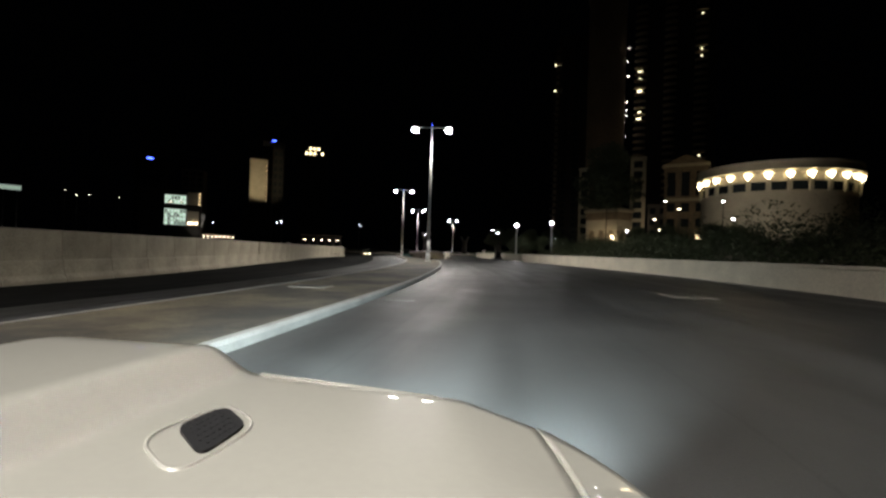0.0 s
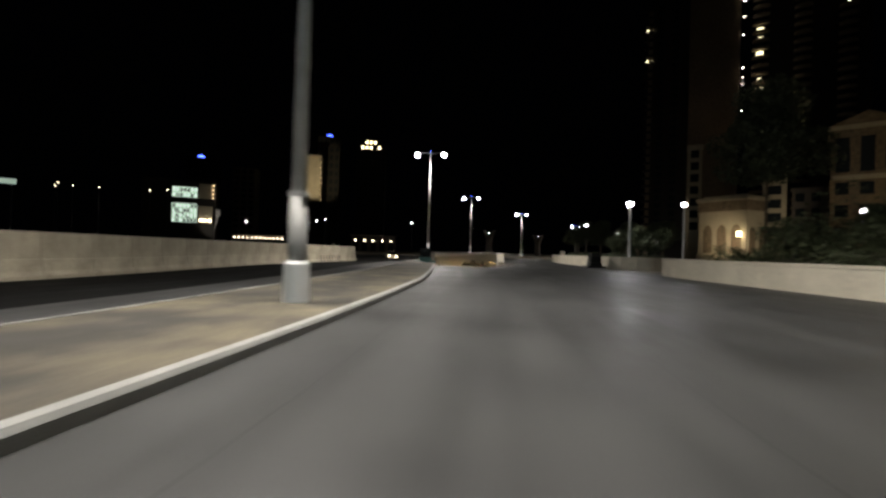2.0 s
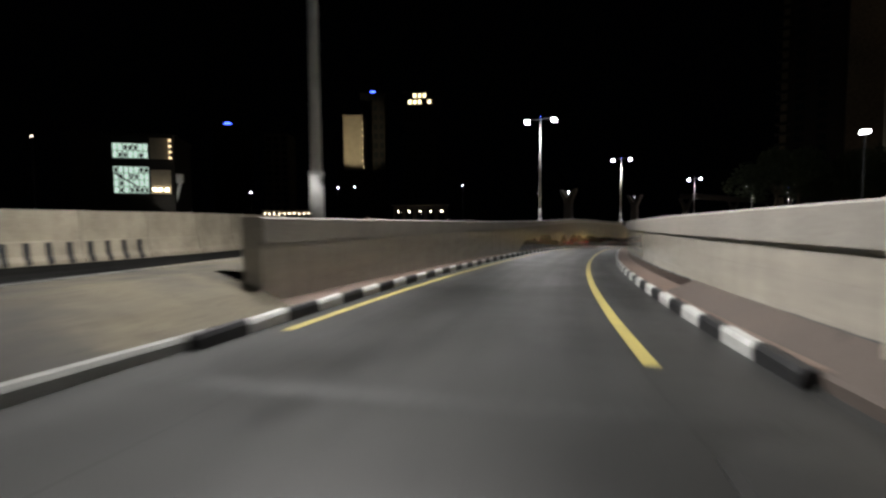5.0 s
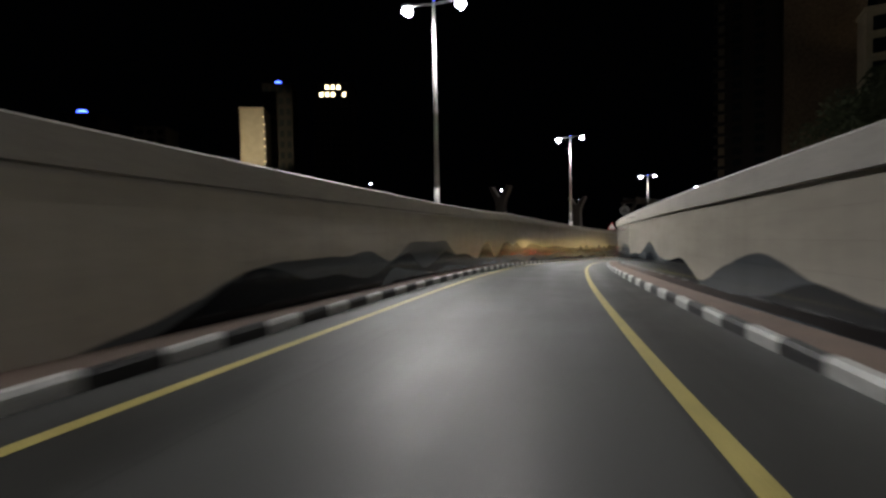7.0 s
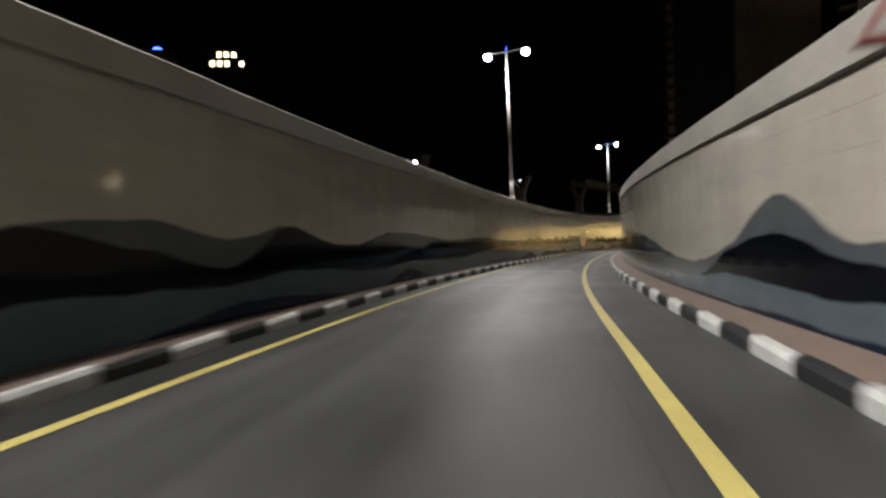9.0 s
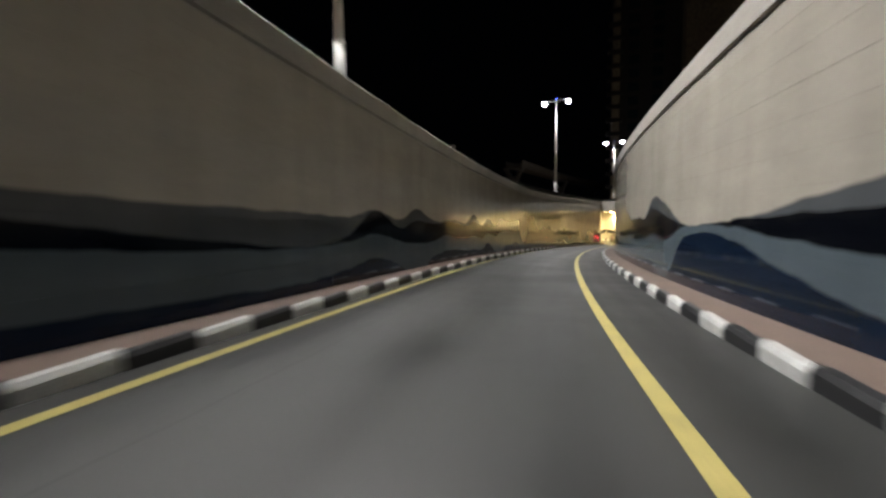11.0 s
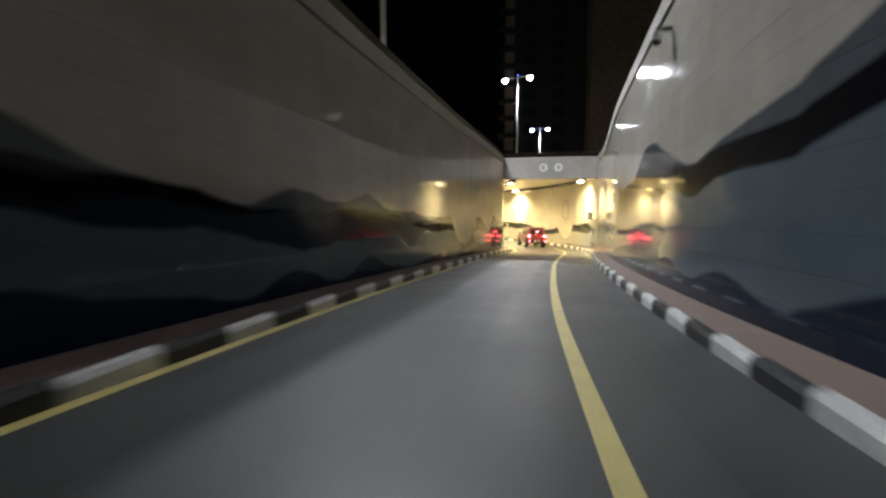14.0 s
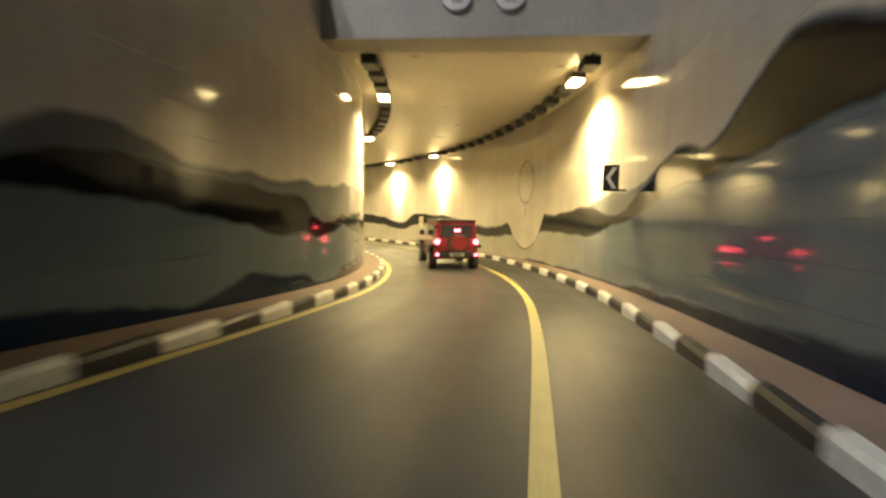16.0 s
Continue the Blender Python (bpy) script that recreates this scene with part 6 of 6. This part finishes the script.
def white_car():
    """Origin under the camera mount by the right-hand screen pillar; +y is ahead. The centre line lies at x = -0.97."""
    e = thing("white_car", "glossy white car with a vented bonnet and lit headlamps", "car", pose(0, 0, 0, 0, 0, -17.0))
    C = -0.97

    def edge(y):
        """Half width of the bonnet at its joint with the wing."""
        return 1.095 - 0.06 * min(1.0, max(0.0, (y - 0.6) / 0.4)) ** 2

    def top(x, y):
        a = abs(x - C)
        k = min(1.0, max(0.0, (a - 0.2) / 0.16))
        z = 0.918 - 0.058 * k * k * (3 - 2 * k) - 0.02 * max(0.0, a - 0.36) / 0.45
        crease = 0.95 - 0.19 * max(0.0, y - 0.6)
        z -= 0.2 * max(0.0, a - crease) * max(0.0, min(1.0, (y - 0.3) / 0.5))
        z += 0.012 * (1.0 - y)
        return z - 0.4 * max(0.0, y - 0.99) ** 1.5

    def front(x):
        a = abs(x - C)
        return 1.10 - 0.07 * min(1.0, a / 0.4) ** 2 - 0.05 * max(0.0, (a - 0.82) / 0.25) ** 2

    def skin(name, x_of, y0, y_end, nx, ny, label, thick=0.02):
        """A curved panel: x_of(u, y) across, from y0 to y_end(u) along, with a turned-down rim."""
        vs, fs = [], []
        for i in range(nx + 1):
            u = i / nx
            y1 = y_end(u)
            for j in range(ny + 1):
                y = y0 + (y1 - y0) * j / ny
                x = x_of(u, y)
                vs.append((x, y, top(x, y)))
        n0 = len(vs)
        vs += [(x, y, z - thick) for x, y, z in vs]
        for i in range(nx):
            for j in range(ny):
                a = i * (ny + 1) + j
                fs.append((a, a + ny + 1, a + ny + 2, a + 1))
        rim = [i * (ny + 1) for i in range(nx + 1)] + [nx * (ny + 1) + j for j in range(1, ny + 1)] + [i * (ny + 1) + ny for i in range(nx - 1, -1, -1)] + [j for j in range(ny - 1, 0, -1)]
        for k in range(len(rim)):
            a, b = rim[k], rim[(k + 1) % len(rim)]
            fs.append((b, a, a + n0, b + n0))
        return meshpart(name, mesh_from(name, vs, fs, None, CAR_WHITE, True), e, label)

    bonnet = skin("bonnet", lambda u, y: C + (2 * u - 1) * edge(y), -0.34, lambda u: front(C + (2 * u - 1) * 1.04), 96, 44, "glossy white bonnet with a raised centre")
    for sg in (-1, 1):
        part("lip", cyl(cyl(bmesh.new(), (C + sg * 0.38, 1.035, 0.846), (C + sg * 0.81, 1.025, 0.828), 0.014, 0.012, 10), (C + sg * 0.81, 1.025, 0.828), (C + sg * 0.95, 0.985, 0.812), 0.012, 0.008, 10), CAR_WHITE, bonnet, smooth=True)
        # wing beside the bonnet, falling away at the corner
        skin("wing", lambda u, y: C + sg * (edge(y) + 0.005 + (1.225 - edge(y)) * u), -0.34, lambda u: 1.0 - 0.2 * u**1.5, 10, 30, "white front wing")
        part("joint", boxbm(C + sg * 1.1 - 0.01, C + sg * 1.1 + 0.01, -0.34, 0.6, 0.78, 0.81), PLASTIC_BLACK, bonnet)

    # vents: a shallow oblong surround with black mesh in its forward half
    def ring(pts, k):
        mx, my = sum(q[0] for q in pts) / len(pts), sum(q[1] for q in pts) / len(pts)
        return [(mx + (x - mx) * k, my + (y - my) * k) for x, y in pts]

    def rounded(pts, r=0.35, n=5):
        out = []
        for i in range(len(pts)):
            p0, p1, p2 = (Vector(pts[(i + d) % len(pts)]) for d in (-1, 0, 1))
            a, b = p1.lerp(p0, r), p1.lerp(p2, r)
            for q in range(n + 1):
                f = q / n
                out.append(tuple(a.lerp(p1, f).lerp(p1.lerp(b, f), f)))
        return out

    for sg in (-1, 1):
        def at(q, dz):
            x, y = C + sg * q[0], q[1]
            return (x, y, top(x, y) + dz)

        outline = rounded([(0.405, 0.63), (0.435, 0.82), (0.55, 0.74), (0.54, 0.54)])
        bm = bmesh.new()
        loops = []
        for k, dz in ((1.03, -0.002), (1.0, 0.004), (0.965, 0.004), (0.94, 0.0015)):
            loops.append([bm.verts.new(at(q, dz)) for q in ring(outline, k)])
        n = len(outline)
        for a, b in zip(loops, loops[1:]):
            for i in range(n):
                bm.faces.new((a[i], a[(i + 1) % n], b[(i + 1) % n], b[i]))
        bmesh.ops.recalc_face_normals(bm, faces=bm.faces)
        vent = part("vent", bm, CAR_WHITE, bonnet, "oblong white vent surround", smooth=True)
        bm = bmesh.new()
        grille = rounded([(0.43, 0.685), (0.447, 0.795), (0.53, 0.73), (0.533, 0.605)], 0.25)
        up = [bm.verts.new(at(q, 0.005)) for q in grille]
        low = [bm.verts.new(at(q, 0.0)) for q in grille]
        bm.faces.new(up)
        for i in range(len(up)):
            bm.faces.new((up[i], low[i], low[(i + 1) % len(up)], up[(i + 1) % len(up)]))
        bmesh.ops.recalc_face_normals(bm, faces=bm.faces)
        part("mesh", bm, VENT_BLACK, vent, "black mesh")
        bm = bmesh.new()
        for i in range(6):
            for k in range(6):
                fx, fy = (i + 0.7) / 6.6, (k + 0.6 + 0.4 * (i % 2)) / 6.8
                x = 0.432 + 0.1 * fx
                y = 0.688 - 0.07 * fx + 0.105 * fy
                q = at((x, y), 0.0055)
                box(bm, q[0] - 0.0012, q[0] + 0.0012, q[1] - 0.003, q[1] + 0.003, q[2], q[2] + 0.0008)
        part("slots", bm, PLASTIC_BLACK, vent)
    # flanks: lofted along the car
    for sg in (-1, 1):
        secs = []
        for j in range(15):
            y = 0.78 - j * 0.32
            zt = top(C + sg * 1.22, min(y, 0.9)) - 0.004 if y > -0.34 else 0.84 + 0.04 * math.sin((y + 0.34) * -0.9)
            w = 1.26 - max(0, y - 0.4) ** 2 * 0.2 - max(0, -3.2 - y) ** 2 * 0.12
            secs.append([(C + sg * 1.222, y, zt), (C + sg * (w - 0.015), y, zt - 0.03), (C + sg * w, y, zt - 0.14), (C + sg * (w + 0.01), y, 0.5), (C + sg * (w - 0.03), y, 0.24)])
        vv, ff = [q for sec in secs for q in sec], []
        for j in range(14):
            for k in range(4):
                a = j * 5 + k
                q = (a, a + 1, a + 6, a + 5)
                ff.append(q if sg < 0 else q[::-1])
        meshpart("side_panel", mesh_from("side_panel", vv, ff, None, CAR_WHITE, True), e)
    bm = bmesh.new()
    prism(bm, [(C - 1.1, 0.2), (C + 1.1, 0.2), (C + 1.14, 0.45), (C + 1.08, 0.72), (C - 1.08, 0.72), (C - 1.14, 0.45)], 0.72, 1.02)
    bmesh.ops.bevel(bm, geom=list(bm.edges), offset=0.04, segments=2, affect="EDGES")
    part("front_bumper", bm, CAR_WHITE, e, smooth=False)
    part("grille", boxbm(C - 0.5, C + 0.5, 1.01, 1.05, 0.4, 0.66, 0.02), PLASTIC_BLACK, e)
    for sg in (-1, 1):
        hl = part("headlamp", boxbm(C + sg * 0.8 - 0.15, C + sg * 0.8 + 0.15, 0.9, 1.02, 0.6, 0.73, 0.03), CHROME, e)
        part("lens", boxbm(C + sg * 0.8 - 0.1, C + sg * 0.8 + 0.1, 1.02, 1.03, 0.62, 0.71, 0.004), CAR_LAMP, hl, "lit headlamp lens")
        for y in (0.3, -2.6):
            w = part("wheel", cyl(bmesh.new(), (C + sg * 1.02, y, 0.36), (C + sg * 1.255, y, 0.36), 0.36, 0.36, 28), RUBBER, e)
            part("rim", cyl(bmesh.new(), (C + sg * 1.25, y, 0.36), (C + sg * 1.275, y, 0.36), 0.26, 0.22, 20), CHROME, w)
    # floor pan, glasshouse and roof
    part("floor_pan", boxbm(C - 1.0, C + 1.0, -3.6, 0.74, 0.18, 0.3), DARKSTEEL, e)
    part("rear_bumper", boxbm(C - 1.04, C + 1.04, -3.82, -3.5, 0.25, 0.84, 0.08), CAR_WHITE, e)
    part("boot_lid", boxbm(C - 0.95, C + 0.95, -3.7, -2.75, 0.8, 0.9, 0.03), CAR_WHITE, e)
    g = bmesh.new()
    a = [g.verts.new(q) for q in ((C - 0.98, -0.36, 0.86), (C + 0.98, -0.36, 0.86), (C + 0.95, -2.9, 0.88), (C - 0.95, -2.9, 0.88), (C - 0.72, -1.15, 1.34), (C + 0.72, -1.15, 1.34), (C + 0.7, -2.2, 1.34), (C - 0.7, -2.2, 1.34))]
    for f in ((0, 1, 5, 4), (1, 2, 6, 5), (2, 3, 7, 6), (3, 0, 4, 7)):
        g.faces.new([a[i] for i in f])
    part("glasshouse", g, GLASS_DARK, e, "dark tinted glass")
    part("roof", boxbm(C - 0.72, C + 0.72, -2.22, -1.13, 1.335, 1.38, 0.02), CAR_WHITE, e)
    for sg in (-1, 1):
        q = e.matrix_basis @ Vector((C + sg * 0.8, 1.06, 0.66))
        t = e.matrix_basis @ Vector((C + sg * 0.8, 7.5, 0.0))
        spot("car_headlight", q, t, HEADLAMP_POWER, (0.74, 0.92, 1.0), 74, 0.9, 0.06)


VENT_BLACK = mat("vent_black", (0.004, 0.004, 0.005), 0.8, scale=30, vary=0.3, bump=0)
HEADLAMP_POWER = 5000.0
white_car()


# ---- black and white kerb stones, one by one ----
def kerb_stone_mesh(material):
    bm = bmesh.new()
    prism(bm, [(-0.14, -0.12), (0.0, -0.12), (0.0, 0.13), (-0.03, 0.18), (-0.14, 0.18)], -0.445, 0.445)
    me = bpy.data.meshes.new("kerb_stone")
    bm.to_mesh(me)
    bm.free()
    me.materials.append(material)
    return me


def kerb_line(name, side):
    e = thing(name, "kerb of alternating black and white painted stones", "kerb", kind="structure")
    whites, blacks = kerb_stone_mesh(KERB_WHITE), kerb_stone_mesh(KERB_BLACK)
    s, i = at_time(5.3), 0
    while s < S_END - 0.5:
        o = new("kerb_stone", whites if i % 2 else blacks)
        m = place_pose(s, side * (HALF(s) - 0.76))
        o.matrix_basis = m @ pose(0, 0, 0, 0, 0, 180 if side > 0 else 0)
        o.parent = e
        s += 0.91
        i += 1


kerb_line("kerb_left", -1)
kerb_line("kerb_right", 1)
